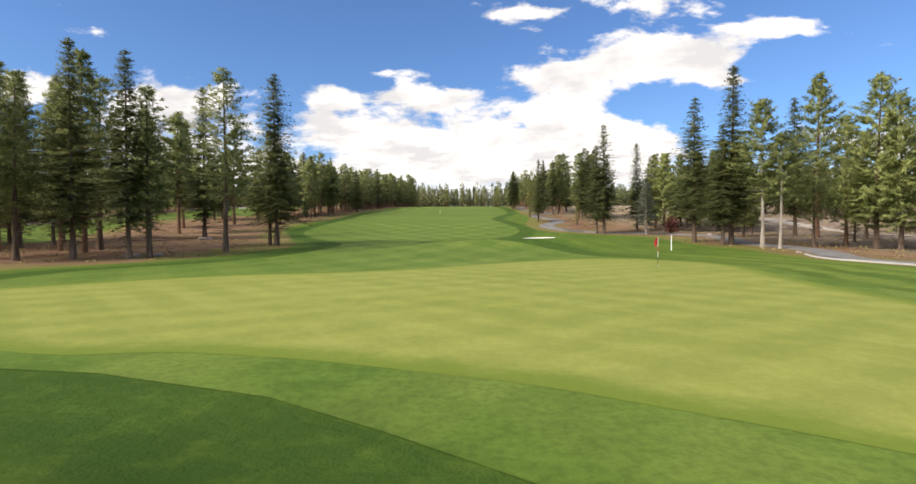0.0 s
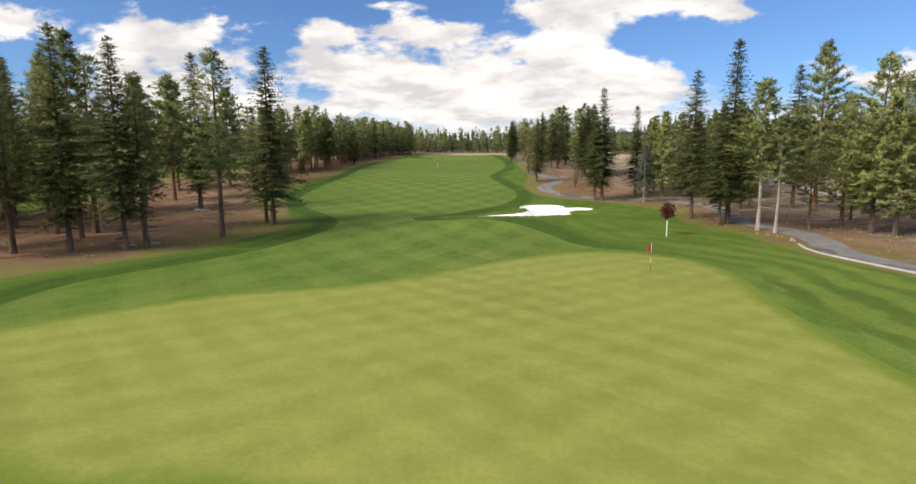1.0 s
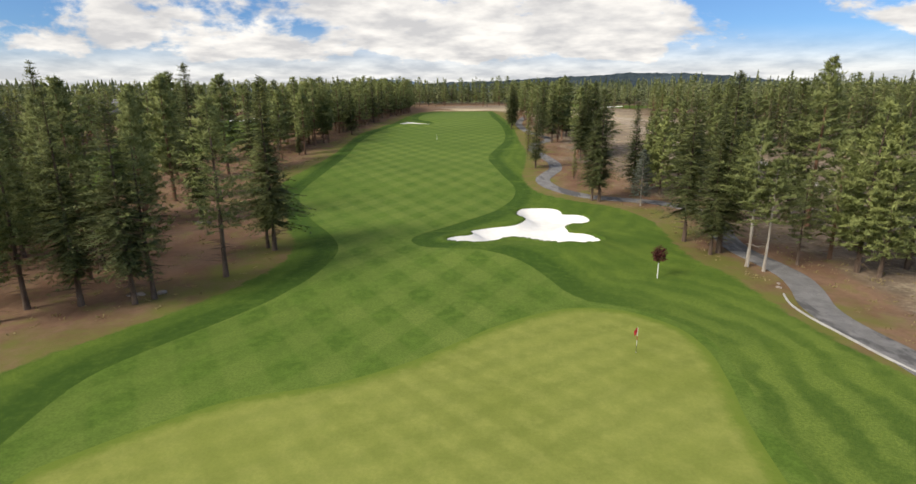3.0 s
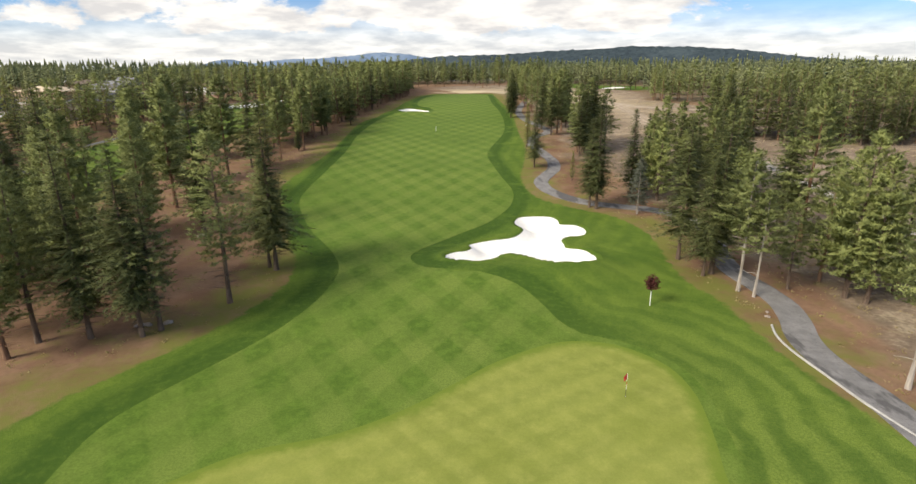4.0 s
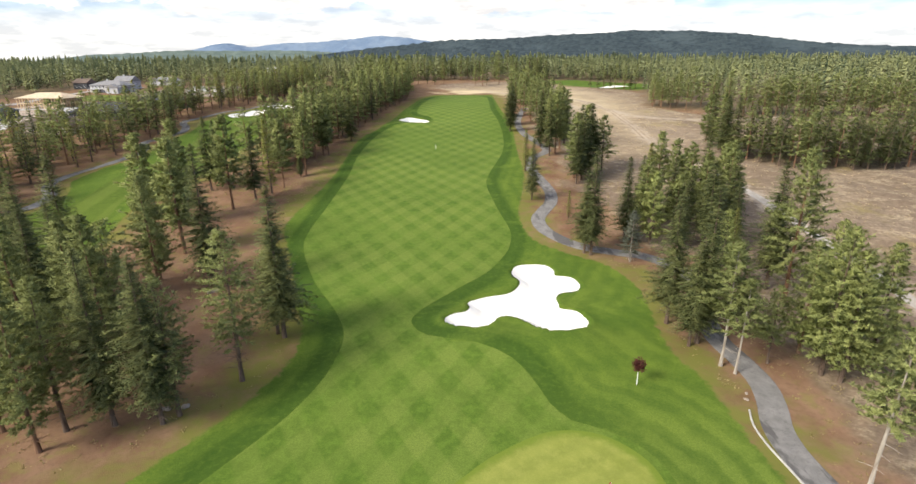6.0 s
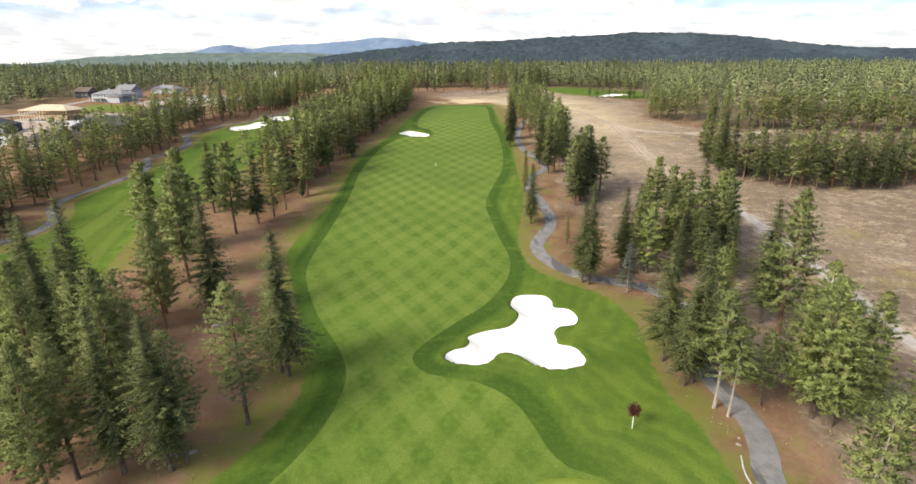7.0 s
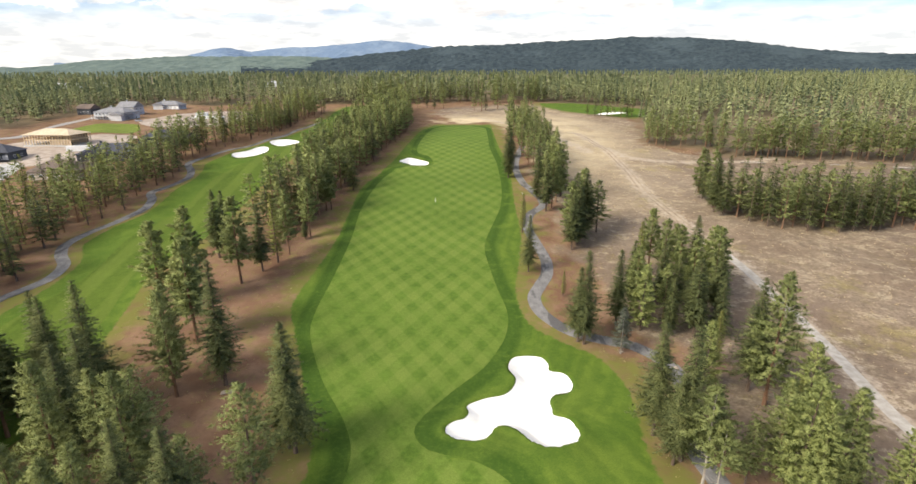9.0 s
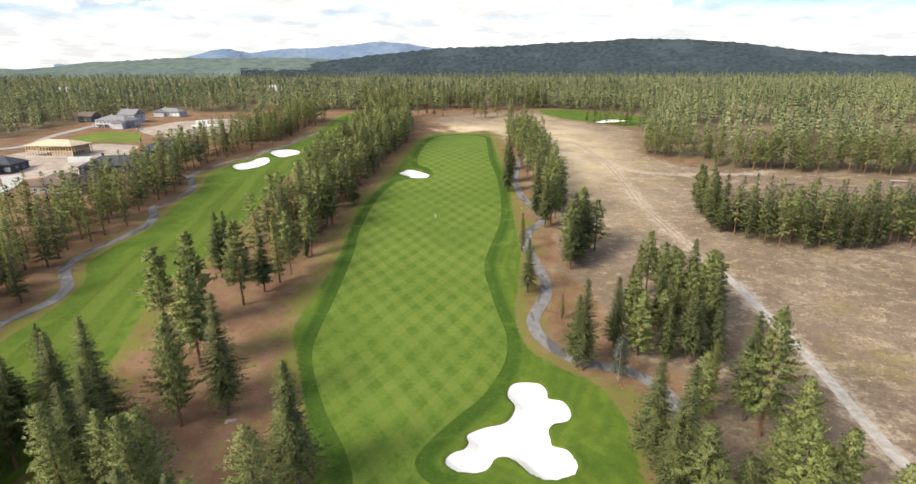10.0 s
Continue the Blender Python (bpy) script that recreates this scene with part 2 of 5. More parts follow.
def make_ground_material():
    k = Mat("ground_cover", 0.95, 0.1)
    d = k.attr("mown")
    ragged = k.math("ADD", d, k.ramp(k.noise(0.7, 5.0, 0.7), 0.25, 0.75, -0.45, 0.45))
    grass = k.mix(k.ramp(k.noise(0.16, 5.0), 0.36, 0.64), (0.088, 0.144, 0.021), (0.135, 0.192, 0.030))
    # the laned rough right of the green is coloured lighter, as if sunlit
    grass = k.mix(k.ramp(k.attr("lanes"), 0.0, 1.0, 0.0, 0.75), grass, (0.185, 0.245, 0.048))
    # a dark first cut beside the fairway, and mowing lanes that follow its edge
    off = k.attr("off_fairway")
    first = k.math("MULTIPLY", k.ramp(off, -0.5, 0.3), k.ramp(off, 2.6, 4.2, 1.0, 0.0))
    grass = k.mix(k.math("MULTIPLY", first, k.ramp(k.attr("lanes"), 0.0, 1.0, 0.92, 0.0)), grass, (0.034, 0.076, 0.011))
    swerve = k.math("ADD", off, k.ramp(k.noise(0.16, 4.0, 0.6), 0.25, 0.75, -0.9, 0.9))
    lane = k.ramp(k.math("SINE", k.math("MULTIPLY", swerve, 2 * math.pi / 3.3)), -0.7, 0.7)
    grass = k.mix(k.math("MULTIPLY", lane, k.math("MULTIPLY", k.ramp(k.attr("lanes"), 0.0, 1.0, 0.48, 0.75), k.ramp(k.noise(0.14, 5.0, 0.65), 0.34, 0.6, 0.55, 1.0))), grass, (0.062, 0.112, 0.018))
    grass = k.mix(k.ramp(k.noise(0.3, 6.0, 0.68, distort=0.6), 0.46, 0.64, 0.0, 0.34), grass, (0.06, 0.11, 0.017))
    grass = k.mix(k.ramp(k.noise(0.12, 5.0, 0.62, distort=0.5), 0.52, 0.68, 0.0, 0.45), grass, (0.150, 0.212, 0.034))
    grass = k.mix(k.ramp(k.noise(1.3, 5.0, 0.7), 0.45, 0.7, 0.0, 0.35), grass, (0.14, 0.20, 0.03))
    grass = k.mix(k.ramp(k.noise(5.0, 4.0, 0.75), 0.36, 0.66, 0.0, 0.45), grass, (0.035, 0.08, 0.01))
    litter = k.mix(k.ramp(k.noise(0.13, 6.0, 0.6), 0.33, 0.66), (0.17, 0.094, 0.058), (0.255, 0.158, 0.100))
    litter = k.mix(k.ramp(k.noise(1.7, 5.0, 0.7), 0.45, 0.72, 0.0, 0.4), litter, (0.115, 0.068, 0.046))
    tufts = k.ramp(k.noise(0.31, 6.0, 0.7), 0.50, 0.66)
    litter = k.mix(k.math("MULTIPLY", tufts, 0.55), litter, (0.20, 0.185, 0.055))
    dry = k.mix(k.ramp(k.noise(0.035, 6.0, 0.62), 0.35, 0.65), (0.18, 0.128, 0.092), (0.31, 0.238, 0.168))
    dry = k.mix(k.ramp(k.noise(0.45, 6.0, 0.75), 0.42, 0.64, 0.0, 0.75), dry, (0.14, 0.105, 0.075))
    dry = k.mix(k.ramp(k.noise(0.024, 6.0, 0.66), 0.44, 0.62, 0.0, 0.65), dry, (0.185, 0.138, 0.112))
    dry = k.mix(k.ramp(k.noise(0.21, 6.0, 0.75, stretch=(0.8, 1.1, 1), turn=25), 0.50, 0.63, 0.0, 0.6), dry, (0.46, 0.38, 0.26))
    dry = k.mix(k.ramp(k.noise(0.055, 5.0, 0.7), 0.55, 0.68, 0.0, 0.55), dry, (0.26, 0.215, 0.075))
    # pale dry straw, brightened to hold the sun patch on the far meadow
    sunlit_straw = k.math("MULTIPLY", k.attr("sunlit_straw"), k.ramp(k.noise(0.05, 5.0, 0.65), 0.3, 0.6, 0.45, 1.0))
    dry = k.mix(k.ramp(k.noise(1.4, 6.0, 0.78), 0.45, 0.62, 0.0, 0.6), dry, (0.13, 0.098, 0.066))
    dry = k.mix(sunlit_straw, dry, (0.56, 0.46, 0.30))
    worn = k.math("ADD", k.attr("beside_track"), k.ramp(k.noise(0.35, 6.0, 0.7), 0.25, 0.75, -2.6, 2.6))
    dry = k.mix(k.math("MULTIPLY", k.ramp(worn, 4.2, 1.2), k.ramp(k.noise(0.5, 5.0, 0.7), 0.35, 0.6, 0.3, 0.85)), dry, (0.44, 0.37, 0.29))
    bare = k.mix(k.ramp(k.math("ADD", k.attr("meadow"), k.ramp(k.noise(0.06, 4.0), 0.3, 0.7, -9, 9)), -6, 6), litter, dry)
    # a fringe of unmown yellow grass round the mown part
    wander = k.math("ADD", d, k.ramp(k.noise(0.12, 4.0, 0.6), 0.25, 0.75, -5.0, 5.0))
    fringe = k.math("MULTIPLY", k.ramp(wander, -9.0, -1.5), k.ramp(k.noise(0.22, 5.0, 0.65), 0.34, 0.58, 0.35, 1.0))
    bare = k.mix(fringe, bare, (0.155, 0.155, 0.040))
    woods = k.mix(k.ramp(k.noise(0.02, 6.0, 0.7), 0.35, 0.65), (0.10, 0.085, 0.05), (0.21, 0.155, 0.095))
    bare = k.mix(k.ramp(k.attr("woods"), -8, 8), bare, woods)
    c = k.mix(k.ramp(ragged, -0.35, 0.35), bare, grass)
    k.bump(k.noise(5.0, 5.0, 0.75), 0.6, 0.12)
    return k.color(c)


M_GROUND = make_ground_material()


def plain(name, a, b, scale=3.0, rough=0.8, spec=0.3, bump=0.3, depth=0.01, metal=0.0, stretch=None):
    k = Mat(name, rough, spec, metal)
    c = k.mix(k.ramp(k.noise(scale, 5.0, 0.6, stretch=stretch), 0.32, 0.68), a, b)
    c = k.mix(k.ramp(k.noise(scale * 0.17, 3.0), 0.3, 0.7, 0.0, 0.35), c, tuple(v * 0.72 for v in a))
    if bump:
        k.bump(k.noise(scale * 4, 4.0, 0.7, stretch=stretch), bump, depth)
    return k.color(c)


M_SAND = plain("bunker_sand", (0.86, 0.84, 0.79), (0.92, 0.90, 0.86), 1.2, 0.95, 0.1, 0.4, 0.03)


def make_asphalt():
    """Bleached grey asphalt with dark damp patches and mended cracks."""
    k = Mat("path_asphalt", 0.85, 0.3)
    c = k.mix(k.ramp(k.noise(0.5, 6.0, 0.65), 0.3, 0.7), (0.165, 0.16, 0.155), (0.26, 0.252, 0.245))
    c = k.mix(k.ramp(k.noise(0.16, 5.0, 0.6, stretch=(1.6, 0.55, 1), turn=12), 0.50, 0.56, 0.0, 0.8), c, (0.070, 0.067, 0.068))
    crack = k.math("ABSOLUTE", k.math("SUBTRACT", k.noise(0.7, 6.0, 0.7), 0.5))
    c = k.mix(k.ramp(crack, 0.0, 0.012, 0.55, 0.0), c, (0.05, 0.05, 0.05))
    c = k.mix(k.ramp(k.noise(14.0, 3.0, 0.7), 0.3, 0.7, 0.0, 0.35), c, (0.11, 0.105, 0.10))
    k.bump(k.noise(20.0, 4.0, 0.7), 0.4, 0.01)
    return k.color(c)


M_ASPHALT = make_asphalt()
M_KERB = plain("kerb_concrete", (0.40, 0.39, 0.36), (0.52, 0.51, 0.48), 2.0)
M_GRAVEL = plain("gravel_track", (0.36, 0.33, 0.29), (0.50, 0.46, 0.41), 0.8, 0.95, 0.1, 0.7, 0.05)


def foliage(name, dark, light, tip):
    k = Mat(name, 0.75, 0.2)
    c = k.mix(k.math("POWER", k.island(), 1.3), dark, light)
    c = k.mix(k.ramp(k.noise(0.5, 4.0, 0.6), 0.42, 0.7, 0.0, 0.55), c, tip)
    c = k.mix(k.math("MULTIPLY", k.random(), 0.35), c, tuple(v * 0.8 for v in dark))
    k.b.inputs["Subsurface Weight"].default_value = 0.0
    m = k.color(c)
    # needles let some light through
    tr = k.node("ShaderNodeBsdfTranslucent")
    k.link(c, tr.inputs["Color"])
    sh = k.node("ShaderNodeMixShader")
    sh.inputs[0].default_value = 0.3
    k.link(k.b.outputs[0], sh.inputs[1])
    k.link(tr.outputs[0], sh.inputs[2])
    k.link(sh.outputs[0], k.nt.nodes["Material Output"].inputs[0])
    return m


M_FIR = foliage("fir_needles", (0.072, 0.092, 0.039), (0.208, 0.232, 0.086), (0.31, 0.325, 0.124))
M_PINE = foliage("pine_needles", (0.152, 0.184, 0.068), (0.375, 0.416, 0.155), (0.485, 0.51, 0.20))
M_LARCH = foliage("larch_needles", (0.20, 0.22, 0.06), (0.34, 0.35, 0.105), (0.41, 0.39, 0.14))
M_BUSHY = foliage("young_pine_needles", (0.205, 0.244, 0.087), (0.455, 0.50, 0.18), (0.57, 0.60, 0.22))
M_GREYLEAF = foliage("grey_leaves", (0.12, 0.14, 0.10), (0.23, 0.25, 0.19), (0.30, 0.31, 0.25))
M_REDLEAF = foliage("red_leaves", (0.08, 0.026, 0.024), (0.18, 0.06, 0.046), (0.24, 0.10, 0.07))
M_BARK = plain("bark", (0.10, 0.070, 0.052), (0.20, 0.15, 0.115), 2.5, 0.95, 0.1, 0.8, 0.04, stretch=(1, 1, 0.15))
M_PALEBARK = plain("pale_bark", (0.30, 0.26, 0.22), (0.46, 0.42, 0.37), 2.5, 0.9, 0.1, 0.6, 0.03, stretch=(1, 1, 0.15))
M_REDBARK = plain("red_bark", (0.17, 0.095, 0.06), (0.27, 0.165, 0.105), 2.5, 0.95, 0.1, 0.8, 0.04, stretch=(1, 1, 0.15))

# ---- helpers for meshes ----


def mesh_from(name, verts, faces, material, smooth=False):
    me = bpy.data.meshes.new(name)
    if isinstance(verts, np.ndarray):
        verts = verts.tolist()
    me.from_pydata(verts, [], faces if isinstance(faces, list) else faces.tolist())
    me.materials.append(material)
    if smooth:
        me.polygons.foreach_set("use_smooth", np.ones(len(me.polygons), dtype=bool))
    me.update()
    return me


def part(name, bm, material, parent, label=""):
    """Links a bmesh as one mesh object under a thing or a part."""
    me = bpy.data.meshes.new(name)
    bm.to_mesh(me)
    bm.free()
    me.materials.append(material)
    ob = new(name, me)
    ob.parent = parent
    return tagged(ob, label)


def thing(name, m, label, category, group="", kind=""):
    ob = new(name)
    ob.matrix_basis = m
    return tagged(ob, label, category, group, kind)


def smooth_curve(points, closed=False, step=1.0):
    """A Catmull-Rom line through the points, in even steps."""
    p = np.array(points, float)
    n = len(p)
    out = []
    for i in range(n if closed else n - 1):
        if closed:
            a, b, c, d = p[(i - 1) % n], p[i], p[(i + 1) % n], p[(i + 2) % n]
        else:
            a, b, c, d = p[max(i - 1, 0)], p[i], p[i + 1], p[min(i + 2, n - 1)]
        k = max(2, int(np.linalg.norm(c - b) / step))
        for t in np.arange(k) / k:
            out.append(0.5 * (2 * b + (c - a) * t + (2 * a - 5 * b + 4 * c - d) * t * t + (3 * b - a - 3 * c + d) * t ** 3))
    if not closed:
        out.append(p[-1])
    return np.array(out)


def signed_distance(px, py, poly):
    """Metres from the edge of a closed outline, positive inside."""
    best = np.full(px.shape, 1e9)
    inside = np.zeros(px.shape, bool)
    n = len(poly)
    for i in range(n):
        (x0, y0), (x1, y1) = poly[i], poly[(i + 1) % n]
        dx, dy = x1 - x0, y1 - y0
        t = np.clip(((px - x0) * dx + (py - y0) * dy) / (dx * dx + dy * dy + 1e-12), 0, 1)
        best = np.minimum(best, (px - x0 - t * dx) ** 2 + (py - y0 - t * dy) ** 2)
        if y0 != y1:
            cross = (y0 > py) != (y1 > py)
            inside ^= cross & (px < x0 + (py - y0) * dx / dy)
    return np.where(inside, 1, -1) * np.sqrt(best)


# ---- the lie of the land ----
RISE_Y = [-80, 45, 60, 75, 97, 133, 150, 192, 262, 300, 400, 480, 700, 1200, 2500]
RISE_Z = [0, 0, 0.6, 1.1, 1.9, 4.9, 6, 8.9, 14, 16.5, 20, 24, 31, 34, 36]


def rise(y):
    xs, zs = np.array(RISE_Y, float), np.array(RISE_Z, float)
    hh = np.diff(xs)
    dd = np.diff(zs) / hh
    m = np.zeros(len(xs))
    for i in range(1, len(xs) - 1):
        if dd[i - 1] * dd[i] > 0:
            a, b = 2 * hh[i] + hh[i - 1], hh[i] + 2 * hh[i - 1]
            m[i] = (a + b) / (a / dd[i - 1] + b / dd[i])
    y = np.clip(y, xs[0], xs[-1])
    i = np.clip(np.searchsorted(xs, y) - 1, 0, len(xs) - 2)
    t = (y - xs[i]) / hh[i]
    return (1 + 2 * t) * (1 - t) ** 2 * zs[i] + t * (1 - t) ** 2 * hh[i] * m[i] + t * t * (3 - 2 * t) * zs[i + 1] + t * t * (t - 1) * hh[i] * m[i + 1]


BUNKER_MAIN = [(-0.9, 73.7), (0.5, 75.7), (2.4, 76.6), (3.2, 78.4), (3.0, 80.5), (6.1, 82.4), (9.7, 83.3), (11.5, 85.3), (12.4, 88.4), (11.3, 91.7),
               (12.5, 95.2), (15.5, 95.9), (18.3, 95.2), (19.3, 92.8), (19.2, 90.5), (21.8, 89.4), (22.7, 86.1), (21.6, 83.5), (18.9, 82.8), (17.6, 80.9),
               (17.6, 78.5), (17.6, 77.0), (20.0, 75.9), (21.0, 72.7), (20.2, 70.4), (17.7, 69.0), (15.4, 68.6), (13.0, 70.2), (11.1, 73.3), (9.4, 74.4),
               (7.5, 74.1), (6.5, 72.1), (5.0, 70.6), (2.3, 70.6), (0.1, 71.8)]
BUNKER_FAR = [(-27.3, 263.5), (-25.7, 268.2), (-23.0, 271.8), (-17.3, 268.1), (-12.5, 261.0), (-13.6, 254.4), (-20.0, 252.3), (-22.5, 258.9)]
BUNKER_WEST = [(-117.5, 280.0), (-112.0, 270.8), (-105.3, 273.1), (-101.0, 285.8), (-105.2, 297.5), (-110.4, 297.2), (-112.6, 287.4)]
BUNKER_NORTHWEST = [(-108.0, 311.0), (-99.3, 299.4), (-92.4, 302.4), (-92.8, 318.0), (-100.6, 324.0), (-106.5, 320.2)]
BUNKER_NORTHEAST = [(117, 442), (123, 447), (131, 449.5), (139, 448.5), (143.5, 445), (138, 441), (130, 438), (122, 438)]
BUNKERS = [smooth_curve(b, True, 0.6) for b in (BUNKER_MAIN, BUNKER_FAR, BUNKER_WEST, BUNKER_NORTHWEST, BUNKER_NORTHEAST)]


def lie(x, y):
    """The height of the turf before the bunkers are cut."""
    x, y = np.asarray(x, float), np.asarray(y, float)
    z = rise(y)
    # a low mound round the main bunker, and rolling ground under the trees
    z = z + 0.75 * np.exp(-((x - 10) / 13) ** 4 - ((y - 66.0) / 4.5) ** 2) - 0.5 * np.exp(-((x - 14) ** 2 / 90 + (y - 93) ** 2 / 60))
    # a lip before the main bunker and a hollow behind its west lobe; the far bunker lies behind a lip too
    z = z + 0.16 * np.exp(-((x - 9) / 13) ** 4 - ((y - 67.5) / 3.0) ** 2) - 0.62 * np.exp(-((x - 4) / 9) ** 2 - ((y - 82) / 6) ** 2)
    z = z - 1.0 * np.exp(-((x + 19) / 12) ** 2 - ((y - 266) / 12) ** 2) + 0.95 * np.exp(-((x + 20) / 11) ** 2 - ((y - 247) / 5) ** 2)
    off = np.clip((np.abs(x) - 38) / 30, 0, 1)
    return z + off * (0.5 * np.sin(x * 0.071 + 1.3) * np.sin(y * 0.053) + 0.25 * np.sin(x * 0.19 + y * 0.13))


def lie_at(x, y):
    return float(lie(np.array([x]), np.array([y]))[0])


def spread(lo, hi, step, far, grow):
    """Even steps between lo and hi, then wider and wider out to far."""
    mid = np.arange(lo, hi + step / 2, step)
    right, left, s = [], [], step
    while (right[-1] if right else hi) < far:
        s *= grow
        right.append((right[-1] if right else hi) + s)
    s = step
    while (left[-1] if left else lo) > -far:
        s *= grow
        left.append((left[-1] if left else lo) - s)
    return np.concatenate([left[::-1], mid, right])


# the mown part of the first hole, and of the hole beside it
MOWN_LEFT = [(-20, -25), (-33, 15), (-34.5, 30), (-33, 37.5), (-30, 43), (-26.5, 49), (-23.2, 55.5), (-21.2, 62), (-22, 71), (-26, 81), (-30, 93), (-35, 106),
             (-38.5, 117), (-37.5, 134), (-36.5, 158), (-37.5, 185), (-38, 216), (-33.5, 238), (-28.5, 282), (-26, 310), (-22, 356), (-14, 383)]
MOWN_RIGHT = [(26, 384), (25, 303), (26, 257), (25, 225), (23, 190), (22, 163), (19, 141), (16, 122), (17.5, 108), (24, 100), (30, 94), (32.5, 83), (31, 72), (30.5, 64),
              (32, 57), (32.3, 49), (32.5, 42), (34, 32), (35, 15), (25, -25)]
MOWN_WEST = [(-100, 60), (-106, 100), (-105, 112), (-103.5, 128), (-106.5, 143), (-114.5, 156), (-114, 168), (-110.5, 182), (-112.5, 200), (-114.5, 214), (-113.8, 228), (-118, 246), (-123, 262), (-119, 280), (-111, 304), (-104, 338),
             (-100.5, 370), (-101.5, 427), (-99, 495), (-68, 498), (-71, 440), (-74, 397), (-77.6, 357), (-78, 297), (-82, 259), (-80.5, 205), (-77.5, 166), (-81.5, 142), (-79, 124), (-76, 107), (-70, 60)]
MOWN = np.concatenate([smooth_curve(MOWN_LEFT, step=2.0), smooth_curve(MOWN_RIGHT, step=2.0)])
WEST = smooth_curve(MOWN_WEST, True, 3.0)
MOWN_EAST = [(84, 524), (108, 524), (131, 518), (150, 496), (168, 470), (163, 440), (150, 422), (134, 424), (122, 436), (106, 452), (92, 470), (82, 500)]
EAST = smooth_curve(MOWN_EAST, True, 3.0)
MEADOW = [(37, 10), (40, 40), (43, 70), (47, 95), (40, 120), (34, 150), (38, 200), (42, 260), (45, 330), (20, 395), (-8, 400), (-15, 480), (60, 520), (150, 470), (105, 285),
          (240, 250), (420, 200), (420, 30)]
FOREST_EDGE = [(-4000, 200), (-420, 230), (-316, 330), (-314, 430), (-300, 515), (-130, 525), (-20, 540), (60, 560), (160, 480), (112, 312), (112, 300), (133, 288), (141, 271), (230, 256), (420, 215), (4000, 150), (4200, 4400), (-4200, 4400)]

TRACK = [(77, 20), (75.5, 50), (75.3, 71.6), (75.8, 79), (77, 88), (79, 100.7), (79.8, 111), (79.6, 124), (79.2, 147), (77.8, 180), (77.8, 210), (81, 256), (81.5, 302), (78, 345)]

FAIR_LEFT = [(8, -8), (4.0, 2), (-1.0, 7.0), (-5.0, 9.4), (-10.0, 10.6), (-18, 12.0), (-24.5, 17), (-25.5, 24), (-26.5, 32), (-26, 37), (-22, 44.5), (-18, 52), (-15.8, 58.5), (-15.1, 65), (-15.6, 70), (-18.2, 76.5),
             (-24.5, 88), (-30.5, 103), (-32, 113), (-31.6, 131), (-32, 159), (-33.7, 188), (-32.3, 220), (-28.5, 240), (-24, 247), (-13, 251.5), (-10.5, 262), (-13, 274), (-19.5, 283), (-19.7, 316), (-16, 355),
             (-11, 372), (-3, 378)]
FAIR_RIGHT = [(9, -8), (14, -2), (18, 8), (19.2, 20), (20, 28), (21.6, 36), (22.0, 42), (20.3, 46.3), (17.3, 48.9), (14, 50.4), (12, 53.4), (11, 57), (8.7, 62), (4.2, 65.4),
              (-2.8, 68.2), (-5.8, 72.5), (-4.9, 76.5), (0, 84), (6, 91), (9.7, 98), (12, 104), (13.0, 113), (11.1, 128), (9.6, 149), (11.6, 163), (17.5, 190),
              (20.2, 219), (20.9, 257), (19.8, 295), (21.5, 355), (20, 370), (12, 378)]


